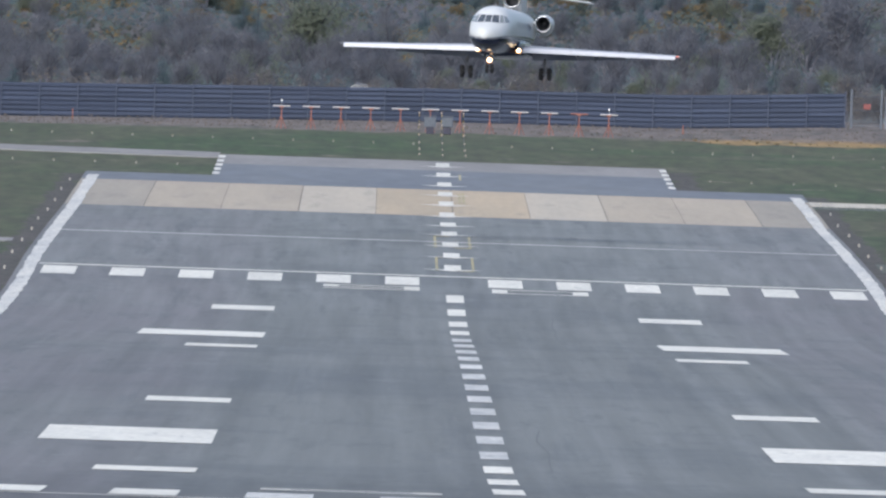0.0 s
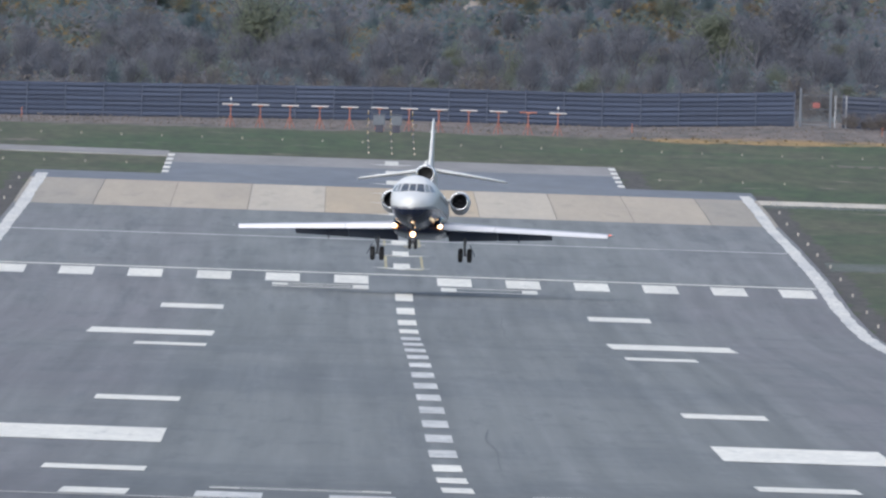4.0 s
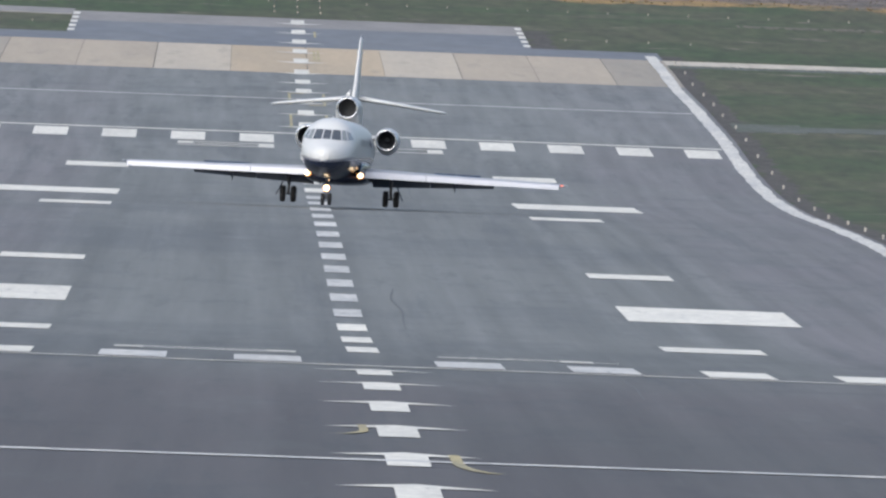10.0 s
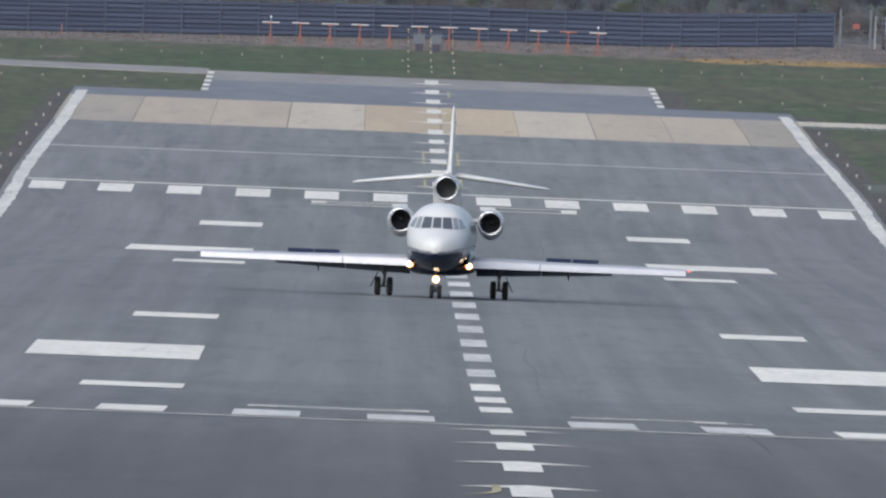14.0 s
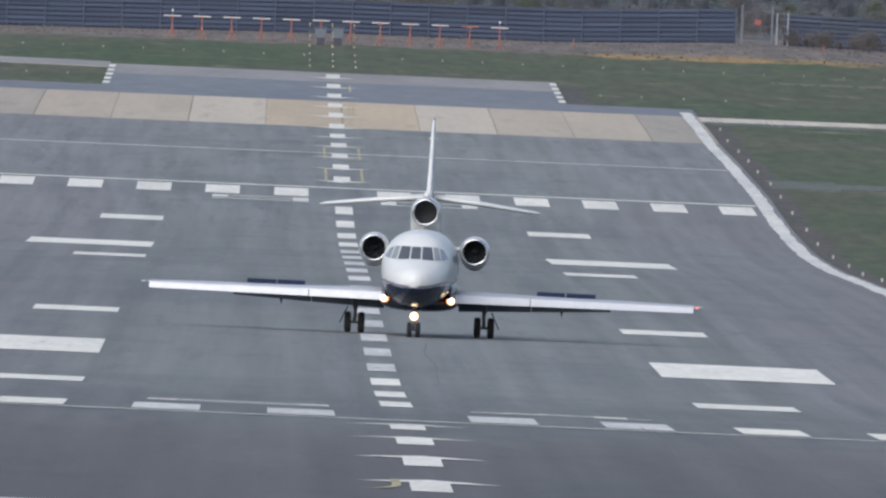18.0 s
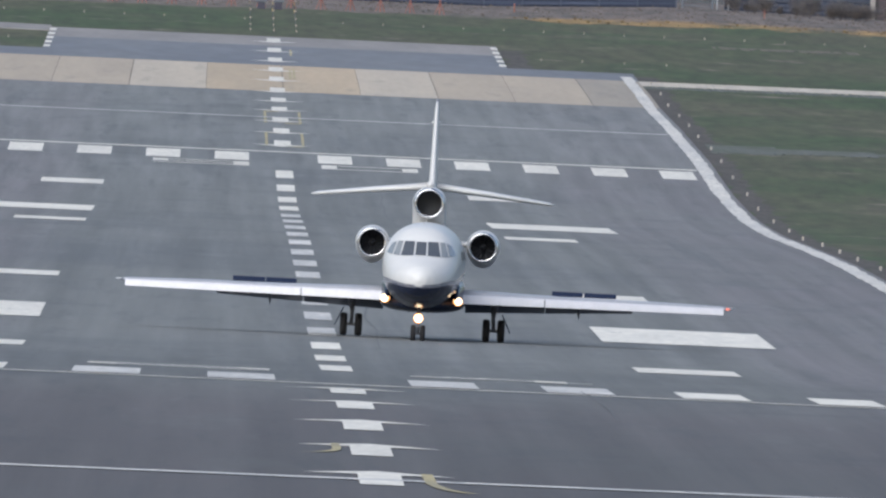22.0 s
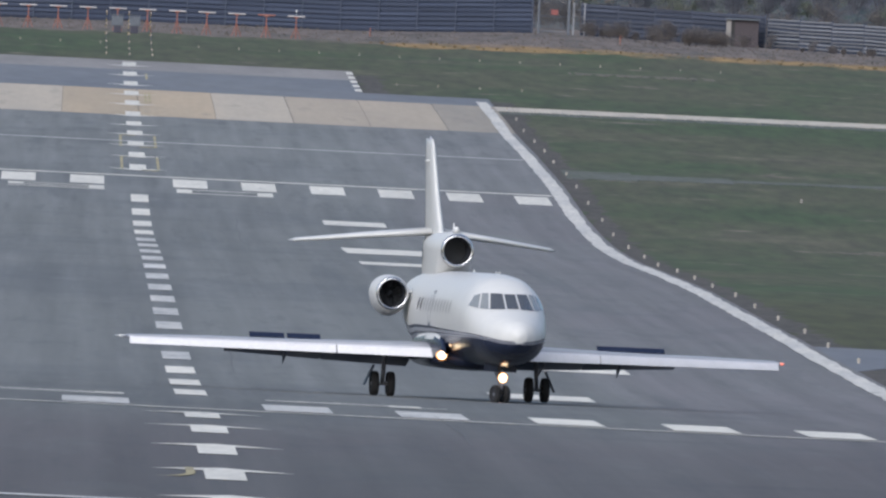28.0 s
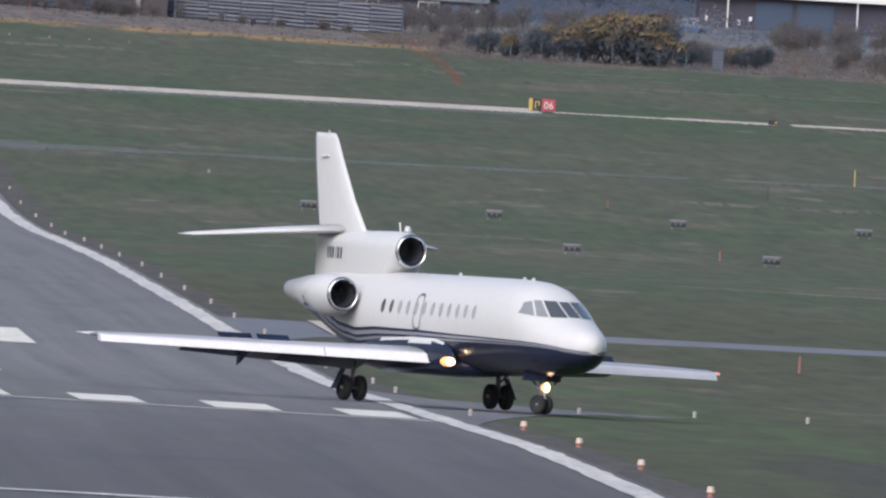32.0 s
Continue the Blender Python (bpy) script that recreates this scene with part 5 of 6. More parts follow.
def nacelle(parent, x, y, z, r, length, tail_r, fan=True):
    n = 32
    def circ(yy, rr, bulge=0.0):
        pts = []
        for i in range(n):
            a = 2 * math.pi * i / n
            pts.append((x + rr * math.sin(a), yy, z + rr * math.cos(a) - bulge * max(0.0, -math.cos(a)) ** 1.5))
        return pts
    bm = bmesh.new()
    sag = 0.13 if fan else 0.0                           # the cowl is deeper below, round the gearbox
    prof = [(0.10, r * 0.985, 0), (0.20, r * 1.03, sag * 0.3), (0.40, r * 1.07, sag * 0.8), (0.9, r * 1.10, sag), (length * 0.55, r * 1.08, sag), (length * 0.8, r * 0.92, sag * 0.5), (length, tail_r, 0)]
    loft(bm, [circ(y + a, b, c) for a, b, c in (prof if fan else ((0.10, r * 0.985, 0), (0.16, r * 1.0, 0)))], caps=False)
    cowl = part("cowling", bm, JET_WHITE, parent, smooth=True)
    bm = bmesh.new()
    lip = [(0.10, r * 0.985), (0.05, r * 0.965), (0.015, r * 0.925), (0.0, r * 0.88), (0.015, r * 0.835), (0.06, r * 0.79), (0.16, r * 0.765)]
    loft(bm, [circ(y + a, b) for a, b in lip], caps=False)
    part("intake_lip", bm, CHROME, cowl, "bright metal intake lip", smooth=True)
    bm = bmesh.new()
    loft(bm, [circ(y + a, b) for a, b in ((0.16, r * 0.765), (0.7, r * 0.79), (1.15, r * 0.8))], caps=False)
    bm.faces.new([bm.verts.new(p) for p in circ(y + 1.15, r * 0.8)])
    part("intake_duct", bm, DUCT, cowl, "dark intake duct", smooth=True)
    if not fan:
        return cowl
    bm = bmesh.new()
    loft(bm, [circ(y + 0.45, 0.01), circ(y + 0.55, r * 0.13), circ(y + 0.72, r * 0.22), circ(y + 0.8, r * 0.24)], caps=False)
    part("spinner", bm, FAN, cowl, smooth=True)
    for k in range(16):
        bm = bmesh.new()
        a0 = 2 * math.pi * k / 16
        ps = [(x + rr * math.sin(a0 + da), y + yy, z + rr * math.cos(a0 + da)) for rr, da, yy in ((r * 0.22, 0, 0.74), (r * 0.79, 0.1, 0.70), (r * 0.79, 0.36, 0.82), (r * 0.22, 0.25, 0.82))]
        bm.faces.new([bm.verts.new(p) for p in ps])
        part("fan_blade", bm, FAN, cowl)
    bm = bmesh.new()
    loft(bm, [circ(y + length - 0.02, tail_r * 0.98), circ(y + length - 0.3, tail_r * 0.9)], caps=False)
    bm.faces.new([bm.verts.new(p) for p in circ(y + length - 0.3, tail_r * 0.9)])
    part("exhaust", bm, DUCT, cowl, "dark exhaust nozzle")
    return cowl


def wheel(parent, x, y, z, r, w):
    n = 24
    bm = bmesh.new()
    def circ(xx, rr):
        return [(x + xx, y + rr * math.sin(2 * math.pi * i / n), z + rr * math.cos(2 * math.pi * i / n)) for i in range(n)]
    loft(bm, [circ(-w * 0.36, r * 0.58), circ(-w * 0.5, r * 0.72), circ(-w * 0.46, r * 0.9), circ(-w * 0.3, r * 0.985), circ(0, r),
              circ(w * 0.3, r * 0.985), circ(w * 0.46, r * 0.9), circ(w * 0.5, r * 0.72), circ(w * 0.36, r * 0.58)], caps=False)
    t = part("tyre", bm, TYRE, parent, "black rubber tyre", smooth=True)
    bm = bmesh.new()
    loft(bm, [circ(-w * 0.2, 0.02), circ(-w * 0.34, r * 0.3), circ(-w * 0.36, r * 0.58), circ(w * 0.36, r * 0.58), circ(w * 0.34, r * 0.3), circ(w * 0.2, 0.02)], caps=True)
    part("rim", bm, RIM, t, "grey alloy hub")
    return t


# centre duct fairing: y, half width, top, bottom
FAIRING = ((1.66, 0.485, 4.825, 3.83), (1.80, 0.505, 4.85, 3.80), (2.0, 0.52, 4.86, 3.72), (2.2, 0.53, 4.865, 3.60), (2.45, 0.53, 4.86, 3.42), (2.8, 0.53, 4.86, 3.25), (4.0, 0.52, 4.84, 3.2), (5.5, 0.40, 4.78, 3.1),
           (6.6, 0.27, 4.70, 3.0), (7.5, 0.15, 4.62, 2.95), (8.05, 0.05, 4.58, 2.95))


def duct_ring(y, w, top, bottom, n=14):
    """A round-topped section with straight sides that spread a little at the foot."""
    zc = max(bottom + 0.02, top - w)
    pts = []
    for i in range(n + 1):
        a = -math.pi / 2 + math.pi * i / n
        pts.append((w * math.sin(a), y, zc + (top - zc) * math.cos(a)))
    round_foot = max(0.0, min(1.0, (2.6 - y) / 0.8))
    for i in range(1, n):
        a = math.pi / 2 + math.pi * i / n
        full = 2 / (2 + 8 * (1 - round_foot))
        c, q = math.sin(a), math.cos(a)
        pts.append((w * (1 + 0.12 * (1 - round_foot) * q) * math.copysign(abs(c) ** full, c), y, zc + (zc - bottom) * math.copysign(abs(q) ** full, q)))
    return pts


def fairing_x(y, z):
    """Half width of the centre duct's fairing."""
    w, t, b = [float(np.interp(y, [r[0] for r in FAIRING], [r[k] for r in FAIRING])) for k in (1, 2, 3)]
    zc = t - w
    return w if z < zc else w * math.sqrt(max(0.0, 1 - ((z - zc) / w) ** 2))


def make_jet():
    jet = thing("jet_airplane", "white three-engined business jet with navy belly and lit landing lamps", "airplane")
    # hull, split along the paint line
    bm = bmesh.new()
    rings = []
    for i in range(len(BODY) - 1):
        for k in range(4):
            y = BODY[i][0] + (BODY[i + 1][0] - BODY[i][0]) * k / 4
            rings.append((y, *body_at(y)))
    rings.append(BODY[-1])
    def paint_ring(y, w, top, bot):
        """A ring with points just where the paint changes: navy, then thin silver and navy stripes."""
        line = float(np.interp(y, [-11.4, -11.2, -10.9, -10.4, -9.6, -8.6, -6, -2, 1, 2.5, 3.8, 5, 6, 9.5], [1.74, 1.75, 1.78, 1.84, 1.88, 1.89, 1.88, 1.85, 1.78, 1.68, 1.80, 2.10, 2.40, 2.6]))
        zc, h = (top + bot) / 2, (top - bot) / 2
        cuts = []
        k = float(np.interp(y, [-10.5, -4, 3], [0.35, 0.8, 1.5]))
        for d in (0.26 * k, 0.19 * k, 0.11 * k, 0.055 * k, 0.0):
            u = max(-0.985 + 0.02 * d, min(0.985, (line + d - zc) / h))
            cuts.append(math.acos(math.copysign(abs(u) ** (2.15 / 2), u)))
        half = [cuts[0] * i / 18 for i in range(18)] + cuts + [cuts[-1] + (math.pi - cuts[-1]) * i / 12 for i in range(1, 13)]
        pts = []
        for a in half + [2 * math.pi - q for q in half[-2:0:-1]]:
            c, s = math.sin(a), math.cos(a)
            pts.append((w * math.copysign(abs(c) ** (2 / 2.15), c), y, zc + h * math.copysign(abs(s) ** (2 / 2.15), s)))
        return pts
    vs = [[bm.verts.new(p) for p in paint_ring(*r)] for r in rings]
    n = len(vs[0])
    shade = [0] * 18 + [1, 2, 1, 2] + [1] * 12
    shade += shade[::-1]
    for a, b in zip(vs, vs[1:]):
        for i in range(n):
            f = bm.faces.new((a[i], a[(i + 1) % n], b[(i + 1) % n], b[i]))
            f.material_index = 0 if a[i].co.y > 7.2 or a[0].co.y < -11.35 else shade[i]
    bm.faces.new(vs[0][::-1]), bm.faces.new(vs[-1])
    bmesh.ops.recalc_face_normals(bm, faces=bm.faces[:])
    fus = part("fuselage", bm, [JET_WHITE, JET_NAVY, JET_STRIPE], jet, "white hull with navy belly", smooth=True)
    # belly fairing
    bm = bmesh.new()
    loft(bm, [ring(y, w, t, b, n=28, full=2.6) for y, w, t, b in ((-4.4, 0.5, 1.3, 1.02), (-3.6, 1.15, 1.5, 0.92), (-2.2, 1.35, 1.55, 0.86), (1.0, 1.35, 1.55, 0.86), (2.4, 1.1, 1.5, 0.95), (3.4, 0.5, 1.35, 1.1))])
    part("belly_fairing", bm, JET_NAVY, jet, "navy belly fairing", smooth=True)
    # cockpit panes
    def hull_pt(x, z):
        """The foremost point of the hull at x and height z."""
        lo, hi = -11.4, -6.0
        for _ in range(40):
            y = (lo + hi) / 2
            if body_x(y, z) < abs(x) or body_at(y)[1] < z:
                lo = y
            else:
                hi = y
        return Vector((x, hi, z))
    def quad(name, corners, pale=False):
        bm = bmesh.new()
        n = 5
        vs = []
        (ax, az), (bx, bz), (cx, cz), (dx, dz) = corners
        for j in range(n):
            v = j / (n - 1)
            row = []
            for i in range(n):
                u = i / (n - 1)
                x = (ax * (1 - u) + bx * u) * (1 - v) + (dx * (1 - u) + cx * u) * v
                z = (az * (1 - u) + bz * u) * (1 - v) + (dz * (1 - u) + cz * u) * v
                p = hull_pt(x, z)
                out = Vector((p.x * 0.8, -0.6, max(0, p.z - 2.2) * 0.7)).normalized()
                row.append(bm.verts.new(p + out * 0.015))
            vs.append(row)
        for j in range(n - 1):
            for i in range(n - 1):
                bm.faces.new((vs[j][i], vs[j][i + 1], vs[j + 1][i + 1], vs[j + 1][i]))
        bmesh.ops.recalc_face_normals(bm, faces=bm.faces[:])
        return part(name, bm, LIT_SIDE_GLASS if pale else GLASS_JET, fus, "cockpit side pane with daylight painted in" if pale else "dark cockpit pane", smooth=True)
    quad("windscreen_pane", [(-0.17, 2.75), (0.17, 2.75), (0.155, 3.16), (-0.155, 3.16)])
    for s in (-1, 1):
        quad("windscreen_pane", [(s * 0.22, 2.74), (s * 0.62, 2.72), (s * 0.52, 3.17), (s * 0.20, 3.17)])
        quad("side_pane", [(s * 0.66, 2.72), (s * 0.86, 2.73), (s * 0.73, 3.16), (s * 0.57, 3.17)], True)
        quad("side_pane", [(s * 0.895, 2.73), (s * 1.085, 2.79), (s * 0.92, 3.08), (s * 0.77, 3.15)], True)
    # cabin windows
    for s in (-1, 1):
        for k in range(12):
            y = -5.71 + 0.568 * k
            bm = bmesh.new()
            vs = []
            for i in range(12):
                a = 2 * math.pi * i / 12
                yy, z = y + 0.12 * math.cos(a), 2.72 + 0.2 * math.sin(a)
                vs.append(bm.verts.new((s * (body_x(yy, z) + 0.012), yy, z)))
            bm.faces.new(vs if s < 0 else vs[::-1])
            part("cabin_window", bm, CABIN_PANE if k > 9 else BLIND, fus, "dark oval cabin window" if k > 9 else "oval cabin window with drawn blind")
    # emergency door outline
    for s in (-1,):
        bm = bmesh.new()
        n = 20
        ins, outs = [], []
        for i in range(n):
            a = 2 * math.pi * i / n
            for rr, keep in ((1.0, outs), (0.9, ins)):
                yy = -1.88 + 0.27 * rr * math.copysign(abs(math.cos(a)) ** 0.6, math.cos(a))
                z = 2.62 + 0.52 * rr * math.copysign(abs(math.sin(a)) ** 0.6, math.sin(a))
                keep.append(bm.verts.new((s * (body_x(yy, z) + 0.014), yy, z)))
        for i in range(n):
            j = (i + 1) % n
            bm.faces.new((outs[i], outs[j], ins[j], ins[i]))
        part("emergency_exit_outline", bm, JET_GREY, fus, "grey door outline")
    # wings
    for s in (-1, 1):
        bm = bmesh.new()
        xs = [0.9, 2.2, 3.86, 5.5, 7.2, 8.8, 9.45, 9.62]
        rings_ = []
        for x in xs:
            y, c, z = wing_line(x)
            rings_.append(airfoil(s * x, y + (0.12 if x < 9.5 else 0.2), c * (0.78 if x < 6.7 else 1.0) - 0.1, z, 0.115 if x < 9.6 else 0.05, n=9))
        loft(bm, rings_)
        # faces below the section's middle take the darker tone
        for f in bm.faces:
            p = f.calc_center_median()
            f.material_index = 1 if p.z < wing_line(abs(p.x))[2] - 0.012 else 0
        wing = part("wing", bm, [WING_SHEEN, JET_GREY], jet, "swept wing, grey sky sheen painted on its upper skin", smooth=True)
        for a, b in ((1.25, 3.845), (3.875, 9.5)):
            bm = bmesh.new()
            rr = []
            for i in range(6):
                x = a + (b - a) * i / 5
                y, c, z = wing_line(x)
                d, z = 0.105 + 0.04 * (9.6 - x) / 9, z - 0.075
                rr.append([(s * x, y + 0.36, z + d * 1.0), (s * x, y + 0.12, z + d * 0.9), (s * x, y + 0.01, z + d * 0.62), (s * x, y - 0.05, z - d * 0.2),
                           (s * x, y - 0.09, z - d * 1.08), (s * x, y - 0.05, z - d * 1.16), (s * x, y + 0.16, z - d * 0.8), (s * x, y + 0.2, z)])
            loft(bm, rr)
            part("slat", bm, SLAT_METAL, wing, "bright drooped leading-edge slat")
        for a, b in ((1.3, 3.83), (3.85, 6.6)):
            bm = bmesh.new()
            rr = []
            for x in (a, b):
                y, c, z = wing_line(x)
                rr.append(airfoil(s * x, y + c * 0.76, c * 0.26 + 0.1, z - 0.10, 0.12, droop=0.36 if x < 4 else 0.30))
            loft(bm, rr)
            part("flap", bm, JET_GREY, wing, "lowered grey flap", smooth=True)
        bm = bmesh.new()
        y, c, z = wing_line(4.9)
        loft(bm, [[(s * 4.9 + dx * k, y + c * 0.45 + l, z - 0.10 - e) for dx, e in ((-0.06, 0), (0.06, 0), (0.05, d * 0.7), (0.0, d), (-0.05, d * 0.7))]
                  for l, k, d in ((0.7, 0.3, 0.05), (1.1, 1.0, 0.24), (1.5, 0.9, 0.46), (1.78, 0.25, 0.56))])
        part("flap_track_fairing", bm, JET_GREY, wing, smooth=True)
        # wing-tip lamp and winglet lip
        bm = bmesh.new()
        y, c, z = wing_line(9.62)
        tube(bm, (s * 9.60, y + 0.0, z), (s * 9.70, y + 0.2, z), 0.04, 0.02)
        part("tip_lamp", bm, LAMP_RED if s > 0 else OLEO, wing, "small wing-tip lamp")
        bm = bmesh.new()
        tube(bm, (s * 9.62, y + 0.2, z + 0.0), (s * 9.82, y + 0.9, z + 0.02), 0.05, 0.012)
        part("tip_fairing", bm, JET_WHITE, wing, smooth=True)
        # wing root fillet with the landing lamp
        bm = bmesh.new()
        loft(bm, [ring(yy, w, t, b, n=24) for yy, w, t, b in ((-4.35, 0.02, 1.40, 1.32), (-4.1, 0.07, 1.62, 1.22), (-3.7, 0.13, 1.84, 1.12), (-3.0, 0.19, 1.95, 1.06), (-1.5, 0.23, 1.94, 1.05), (0.6, 0.20, 1.84, 1.05), (1.6, 0.12, 1.72, 1.12), (2.3, 0.02, 1.60, 1.3))])
        for v in bm.verts:
            v.co.x += s * 1.10
        # the white top faces are a painted highlight on the navy fairing
        for f in bm.faces:
            f.material_index = 1 if f.calc_center_median().z > 1.76 else 0
        root = part("wing_root_fairing", bm, [JET_NAVY, JET_WHITE], jet, "navy wing-root fairing with a highlight painted white on top", smooth=True)
        bm = bmesh.new()
        bmesh.ops.create_uvsphere(bm, u_segments=16, v_segments=8, radius=0.165)
        bm.transform(pose(s * 1.15, -3.98, 1.28) @ Matrix.Diagonal((0.95, 2.3, 0.85, 1)))
        part("landing_lamp", bm, LAMP_HALO, root, "lit landing lamp behind its fairing", smooth=True)
        bm = bmesh.new()
        bmesh.ops.create_uvsphere(bm, u_segments=16, v_segments=8, radius=0.115)
        bm.transform(pose(s * 1.16, -4.16, 1.285) @ Matrix.Diagonal((1.05, 2.0, 1, 1)))
        part("bulb", bm, LAMP_WARM, root, "bright bulb", smooth=True)
        bm = bmesh.new()
        bx = body_x(-4.9, 1.60)
        bmesh.ops.create_uvsphere(bm, u_segments=10, v_segments=6, radius=0.042)
        bm.transform(pose(s * (bx - 0.005), -4.95, 1.60))
        part("taxi_lamp", bm, LAMP_SMALL, root, "small lit lamp", smooth=True)
    # fin, rudder and tailplane
    def fin_ring(z, le, te, th, n=7):
        a = airfoil(0, le, te - le, 0, th, n)
        return [(p[2] * 1.1, p[1], z) for p in a]
    bm = bmesh.new()
    loft(bm, [fin_ring(3.3, 3.3, 8.1, 0.07), fin_ring(4.0, 3.9, 8.07, 0.075), fin_ring(4.75, 4.73, 8.16, 0.08), fin_ring(5.6, 5.67, 8.38, 0.085), fin_ring(6.7, 6.64, 8.65, 0.09), fin_ring(7.3, 7.12, 8.75, 0.08), fin_ring(7.46, 7.35, 8.7, 0.04)])
    fin = part("fin", bm, JET_WHITE, jet, "white swept fin", smooth=True)
    bm = bmesh.new()
    tube(bm, (0, 7.8, 7.44), (0, 7.8, 7.54), 0.06, 0.03)
    part("beacon", bm, OLEO, fin, "small unlit beacon")
    bm = bmesh.new()
    box(bm, -0.14, 0.14, 7.5, 7.95, 6.78, 6.84, 0.01)
    part("rudder_actuator", bm, JET_WHITE, fin)
    for s in (-1, 1):
        bm = bmesh.new()
        loft(bm, [airfoil(s * x, y, c, z, th) for x, y, c, z, th in ((0.05, 5.9, 2.3, 4.77, 0.12), (1.9, 7.0, 1.75, 4.57, 0.12), (3.7, 8.1, 1.1, 4.36, 0.12), (3.88, 8.35, 0.8, 4.34, 0.04))])
        part("tailplane", bm, JET_WHITE, jet, "white swept tailplane", smooth=True)
    # registration on the fin's foot, kept as plain bars
    for s in (-1, 1):
        for k, wdt in enumerate((0.10, 0.14, 0.05, 0.13, 0.13, 0.10)):
            y0 = 5.45 + 0.25 * k
            bm = bmesh.new()
            bm.faces.new([bm.verts.new((s * (fairing_x(yy, z) + 0.02), yy, z)) for yy, z in ((y0, 3.95), (y0 + wdt, 3.95), (y0 + wdt, 4.27), (y0, 4.27))])
            part("registration_bar", bm, JET_GREY, fin, "grey letter-height bar")
    # centre intake and S-duct fairing
    nacelle(jet, 0, 1.52, 4.28, 0.49, 0.6, 0.46, False)
    bm = bmesh.new()
    loft(bm, [duct_ring(*r) for r in FAIRING], caps=False)
    bm.transform(pose(0, 0, -0.05))
    part("centre_duct_fairing", bm, JET_WHITE, jet, "white fairing of the centre engine's intake", smooth=True)
    bm = bmesh.new()
    tube(bm, (0, 2.42, 4.8), (0, 2.5, 5.07), 0.03, 0.02)
    part("aerial", bm, JET_WHITE, jet)
    bm = bmesh.new()
    tube(bm, (0, 1.92, 4.8), (0, 1.94, 4.97), 0.12, 0.06, n=12)
    part("antenna_dome", bm, JET_WHITE, jet, smooth=True)
    for x in (-0.0,):
        for y in (-7.0, -6.4, -2.0):
            bm = boxed(x - 0.015, x + 0.015, y, y + 0.18, 3.66, 3.78, 0.01)
            part("blade_aerial", bm, JET_WHITE, fus)
    for s in (-1, 1):
        nacelle(jet, s * 1.76, 2.1, 2.96, 0.49, 2.2, 0.30)
        bm = bmesh.new()
        loft(bm, [airfoil(s * x, 2.9, 2.2, 3.0, 0.10) for x in (0.9, 1.4)])
        part("engine_pylon", bm, JET_WHITE, jet, smooth=True)
    # undercarriage
    gear = []
    for s in (-1, 1):
        g = new("main_gear")
        g.parent = jet
        x = s * 2.26
        bm = bmesh.new()
        tube(bm, (x - s * 0.05, 0.05, 1.25), (x, 0.0, 0.36), 0.075, 0.06, n=10)
        tube(bm, (x - 0.34, 0, 0.36), (x + 0.34, 0, 0.36), 0.05, n=8)
        part("leg", bm, OLEO, g, smooth=True)
        bm = bmesh.new()
        tube(bm, (x, 0.02, 0.75), (x + s * 0.1, -0.75, 1.15), 0.035, n=6)
        part("drag_brace", bm, OLEO, g)
        bm = bmesh.new()
        box(bm, -0.018, 0.018, -0.16, 0.16, -0.32, 0.32, 0.01)
        bm.transform(pose(x + s * 0.39, 0.1, 0.60, 0, s * -25, 0))
        part("gear_door", bm, JET_GREY, g)
        for dx in (-0.235, 0.235):
            wheel(g, x + dx, 0, 0.36, 0.36, 0.23)
        gear.append(g)
    g = new("nose_gear")
    g.parent = jet
    g.location = (0, -8.0, 0)
    bm = bmesh.new()
    tube(bm, (0, 0.12, 1.2), (0, 0, 0.28), 0.065, 0.05, n=10)
    tube(bm, (-0.2, 0, 0.27), (0.2, 0, 0.27), 0.04, n=8)
    part("leg", bm, OLEO, g, smooth=True)
    for dx in (-0.15, 0.15):
        wheel(g, dx, 0, 0.27, 0.27, 0.16)
    bm = bmesh.new()
    r = 0.125
    vs = [bm.verts.new((r * math.cos(2 * math.pi * i / 16), -0.16, 0.75 + r * math.sin(2 * math.pi * i / 16))) for i in range(16)]
    tip = bm.verts.new((0, -0.24, 0.75))
    for i in range(16):
        bm.faces.new((vs[i], vs[(i + 1) % 16], tip))
    part("taxi_lamp", bm, LAMP_WARM, g, "lit nose-leg lamp", smooth=True)
    bm = bmesh.new()
    tube(bm, (0, -0.02, 0.75), (0, -0.155, 0.75), 0.10, 0.155, n=16)
    part("lamp_housing", bm, LAMP_HALO, g, "lamp bowl glowing orange for the lamp's halo")
    bm = bmesh.new()
    bmesh.ops.create_uvsphere(bm, u_segments=8, v_segments=6, radius=0.035)
    bm.transform(pose(0.1, -0.2, 1.10))
    part("small_lamp", bm, LAMP_SMALL, g, "small lit lamp over the leg", smooth=True)
    bm = bmesh.new()
    tube(bm, (0, 0.02, 0.62), (0, 0.62, 1.1), 0.035, n=6)
    part("drag_brace", bm, OLEO, g)
    bm = bmesh.new()
    tube(bm, (0, -0.05, 0.60), (0, -0.14, 0.45), 0.03, n=6)
    tube(bm, (0, -0.14, 0.45), (0, -0.04, 0.32), 0.03, n=6)
    part("torque_link", bm, OLEO, g)
    for s in (-1, 1):
        bm = boxed(s * 0.30 - 0.01, s * 0.30 + 0.01, -0.4, 0.5, 0.92, 1.15, 0.005)
        part("gear_door", bm, JET_NAVY, g)
    brakes = []
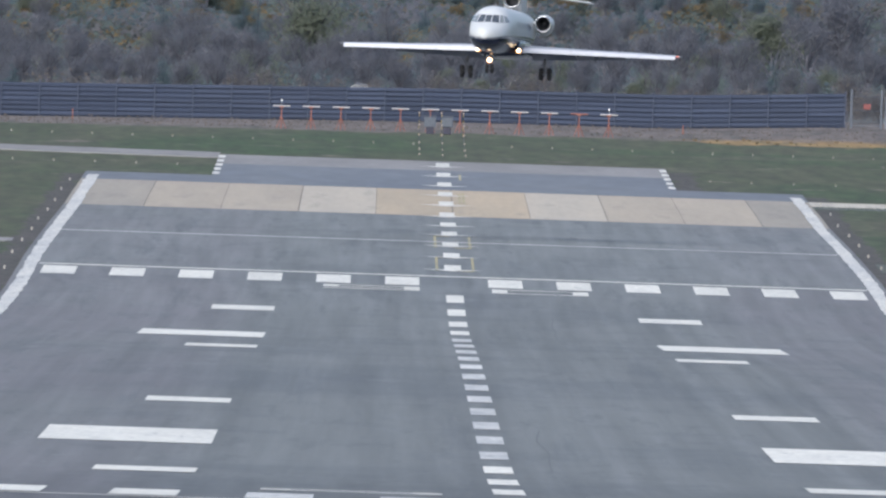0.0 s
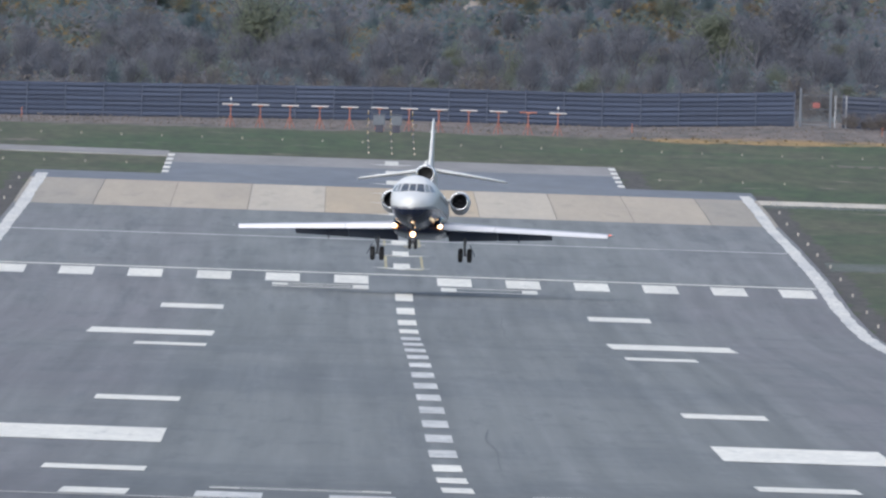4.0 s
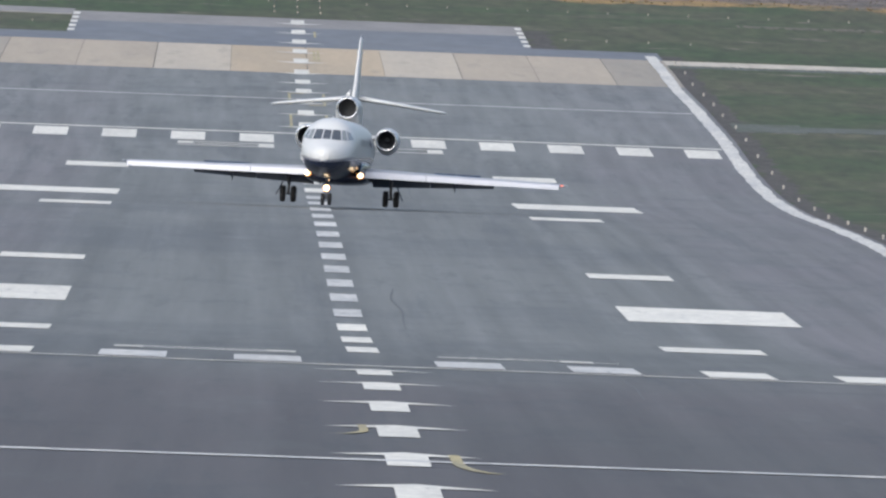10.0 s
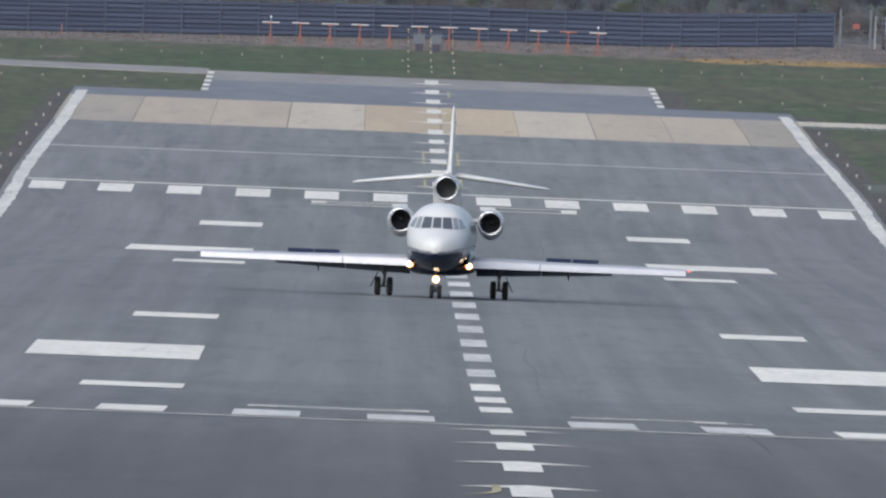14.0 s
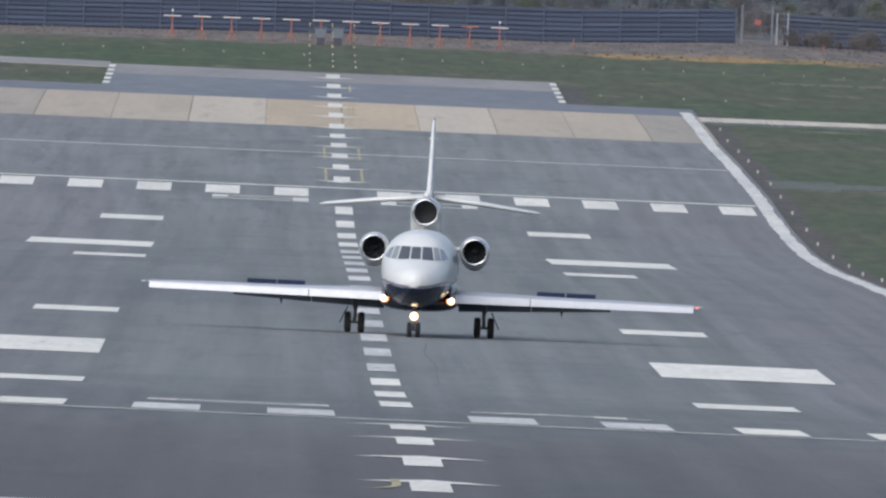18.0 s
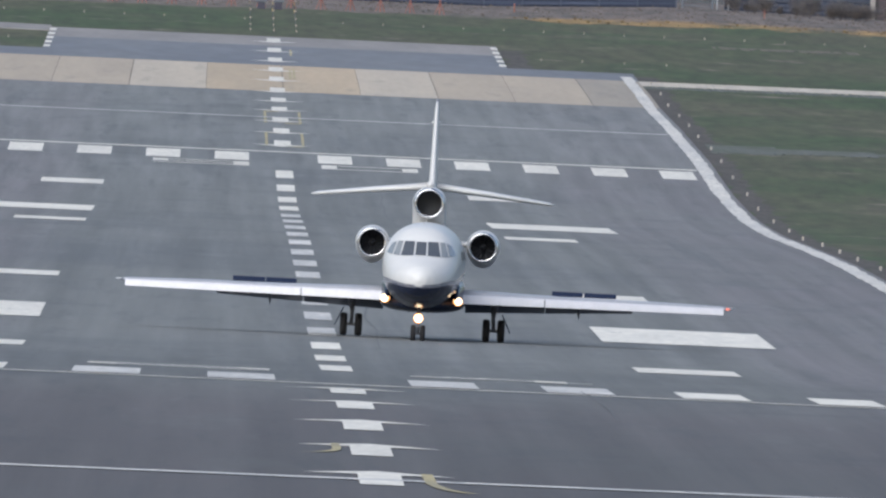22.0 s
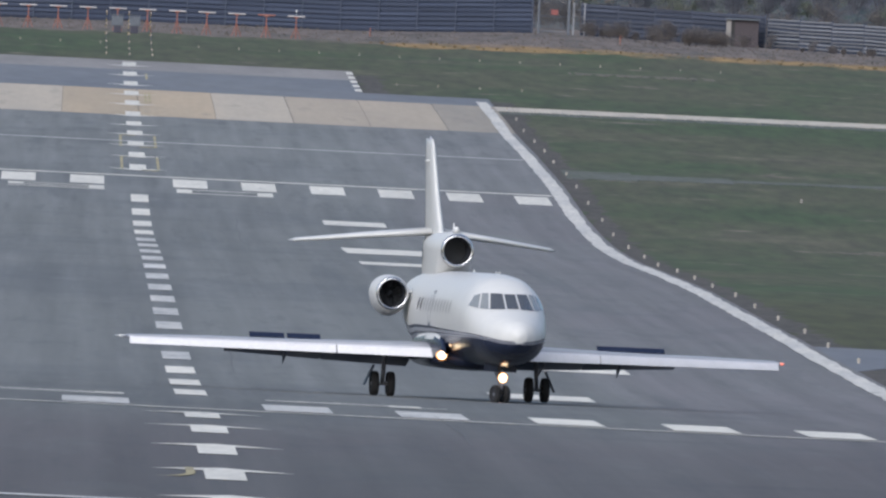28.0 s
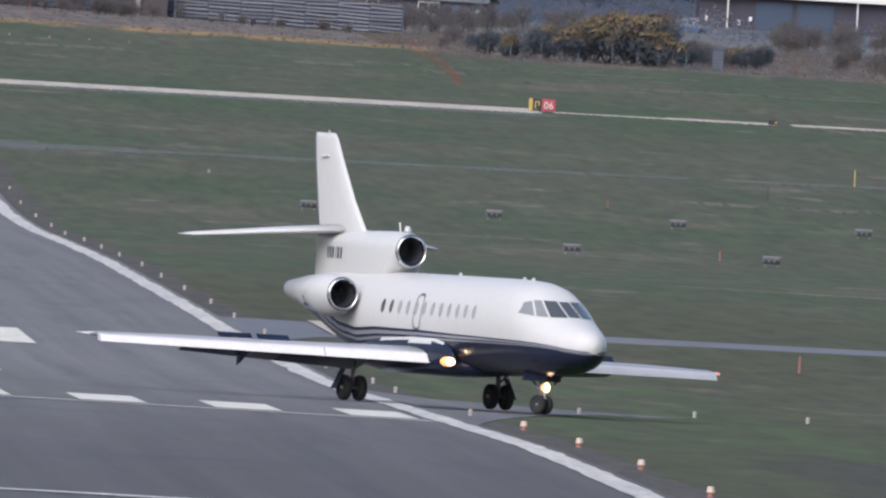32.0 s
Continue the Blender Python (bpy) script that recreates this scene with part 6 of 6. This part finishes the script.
    for s in (-1, 1):
        for a, b in ((4.05, 5.02), (5.06, 6.08)):
            y, c, z = wing_line((a + b) / 2)
            hinge = y + c * 0.52
            br = bmesh.new()
            vs = [(s * a, 0), (s * b, 0), (s * b, 0.21), (s * a, 0.21)]
            lo = [br.verts.new((px, py, -0.012)) for px, py in vs]
            hi = [br.verts.new((px, py, 0.012)) for px, py in vs]
            br.faces.new(lo[::-1]), br.faces.new(hi)
            for i in range(4):
                br.faces.new((lo[i], lo[(i + 1) % 4], hi[(i + 1) % 4], hi[i]))
            o = part("airbrake", br, JET_NAVY, jet, "dark airbrake panel, raised after touchdown", at=pose(0, hinge, z + 0.14))
            brakes.append((o, hinge, z + 0.14))
    return jet, gear, g, brakes


jet, main_gears, nose_gear, airbrakes = make_jet()


def motions():
    walk(jet, [
    (0, pose(2.88, 2674.0, 10.94, -1.01, 0.43, -6.84)), (1, pose(2.23, 2590.1, 8.03, -2.36, -1.21, -6.98)),
    (2, pose(1.47, 2524.5, 5.12, -4.15, 0.24, -5.54)), (3, pose(0.82, 2468.2, 3.02, -3.57, -0.08, -3.29)),
    (5.5, pose(0.81, 2323.9, 0.67, -3.10, -0.59, -3.29)), (6, pose(1.08, 2290.4, 0.66, -2.83, -2.20, -3.79)),
    (6.5, pose(1.14, 2256.1, 0.25, -3.64, -0.83, -4.30)), (7, pose(1.23, 2223.0, -0.12, -4.41, -0.19, -4.72)),
    (7.5, pose(1.44, 2192.8, -0.48, -4.50, -1.61, -5.13)), (8, pose(1.56, 2164.6, -0.60, -4.12, -1.54, -5.60)),
    (8.5, pose(1.63, 2137.7, -0.78, -3.45, -0.23, -5.77)), (9, pose(1.51, 2111.7, -0.79, -2.47, 1.81, -5.55)),
    (9.5, pose(1.20, 2085.2, -0.79, -1.54, 2.16, -4.98)), (10, pose(0.84, 2058.7, -0.82, -0.92, 1.13, -4.27)),
    (10.5, pose(0.36, 2032.2, -0.92, -0.57, -0.04, -3.39)), (11, pose(-0.14, 2006.7, -0.88, -0.56, -0.05, -1.85)),
    (11.5, pose(-0.48, 1979.9, -0.83, -0.52, 0.04, -1.29)), (12, pose(-0.68, 1951.8, -0.80, -0.36, 0.09, -1.36)),
    (12.5, pose(-0.73, 1922.9, -0.77, -0.17, 0.18, -1.84)), (13, pose(-0.78, 1893.3, -0.76, -0.05, 0.21, -2.07)),
    (13.5, pose(-0.80, 1864.7, -0.76, -0.01, 0.11, -2.04)), (14, pose(-0.84, 1837.3, -0.76, -0.02, 0.10, -1.66)),
    (14.5, pose(-0.72, 1810.5, -0.76, -0.04, 0.18, -1.32)), (15, pose(-0.43, 1784.2, -0.76, -0.02, 0.25, -1.23)),
    (15.5, pose(-0.02, 1758.3, -0.76, 0.09, 0.15, -1.56)), (17.5, pose(1.36, 1660.3, -0.77, 0.33, 0.36, -1.64)),
    (18, pose(1.60, 1637.7, -0.78, 0.25, 0.27, -1.53)), (18.5, pose(1.70, 1616.0, -0.79, 0.20, 0.43, -0.93)),
    (19, pose(1.88, 1595.1, -0.79, 0.26, 0.46, -0.61)), (19.5, pose(2.18, 1575.1, -0.79, 0.29, 0.46, -0.81)),
    (20, pose(2.50, 1556.2, -0.79, 0.21, 0.46, -1.28)), (20.5, pose(2.76, 1538.1, -0.79, 0.17, 0.46, -1.78)),
    (21, pose(2.92, 1520.8, -0.79, 0.25, 0.46, -1.97)), (21.5, pose(3.06, 1504.2, -0.79, 0.29, 0.37, -1.74)),
    (22, pose(3.15, 1488.2, -0.78, 0.26, 0.30, -1.20)), (22.5, pose(3.30, 1472.9, -0.76, 0.25, 0.30, -0.64)),
    (23, pose(3.49, 1458.6, -0.74, 0.24, 0.37, -0.05)), (23.5, pose(3.79, 1445.2, -0.72, 0.24, 0.37, 0.38)),
    (24, pose(4.15, 1432.9, -0.70, 0.29, 0.30, 0.45)), (24.5, pose(4.46, 1421.4, -0.67, 0.34, 0.19, 0.17)),
    (25, pose(4.77, 1410.7, -0.64, 0.34, 0.15, 0.25)), (25.5, pose(5.07, 1400.3, -0.61, 0.27, 0.09, 0.78)),
    (27.5, pose(6.98, 1365.9, -0.49, 0.15, -0.46, 5.53)), (28, pose(7.89, 1359.8, -0.46, 0.02, -0.30, 7.93)),
    (28.5, pose(9.04, 1354.6, -0.43, -0.12, -0.46, 10.35)), (29, pose(10.42, 1350.7, -0.42, -0.18, -0.46, 12.86)),
    (29.5, pose(12.20, 1347.3, -0.40, -0.2, -0.19, 15.07)), (30, pose(14.15, 1343.6, -0.38, -0.2, -0.02, 16.78)),
    (30.5, pose(16.20, 1339.2, -0.36, -0.14, 0.07, 18.09)), (31, pose(18.51, 1333.7, -0.33, -0.08, 0.14, 19.64)),
    (31.5, pose(20.83, 1327.0, -0.30, -0.05, 0.17, 21.31)), (32, pose(23.31, 1319.6, -0.27, -0.05, 0.46, 22.90))])
    walk(passing_car, [(0, pose(-5.9, 3504, 8.05)), (0.5, pose(-13.6, 3504, 7.9)), (1, pose(-21.2, 3504, 7.85)), (2, pose(-35.4, 3504, 7.85)), (32, pose(-461, 3504, 7.85))])
    for g in main_gears:
        walk(g, [(0, pose(0, 0, -0.3)), (8.3, pose(0, 0, -0.3)), (8.9, pose(0, 0, -0.2)), (9.6, pose(0, 0, 0)), (10.5, pose(0, 0, 0)), (32, pose(0, 0, 0))])
    walk(nose_gear, [(0, pose(0, -8.0, -0.12)), (10.0, pose(0, -8.0, -0.12)), (10.8, pose(0, -8.0, 0)), (25, pose(0, -8.0, 0)), (27.5, pose(0, -8.0, 0, 0, 0, 14)),
                     (29, pose(0, -8.0, 0, 0, 0, 22)), (32, pose(0, -8.0, 0, 0, 0, 24))])
    for o, y, z in airbrakes:
        walk(o, [(0, pose(0, y, z)), (9.6, pose(0, y, z)), (10.6, pose(0, y, z, 38, 0, 0)), (12, pose(0, y, z, 38, 0, 0)), (32, pose(0, y, z, 38, 0, 0))])


motions()
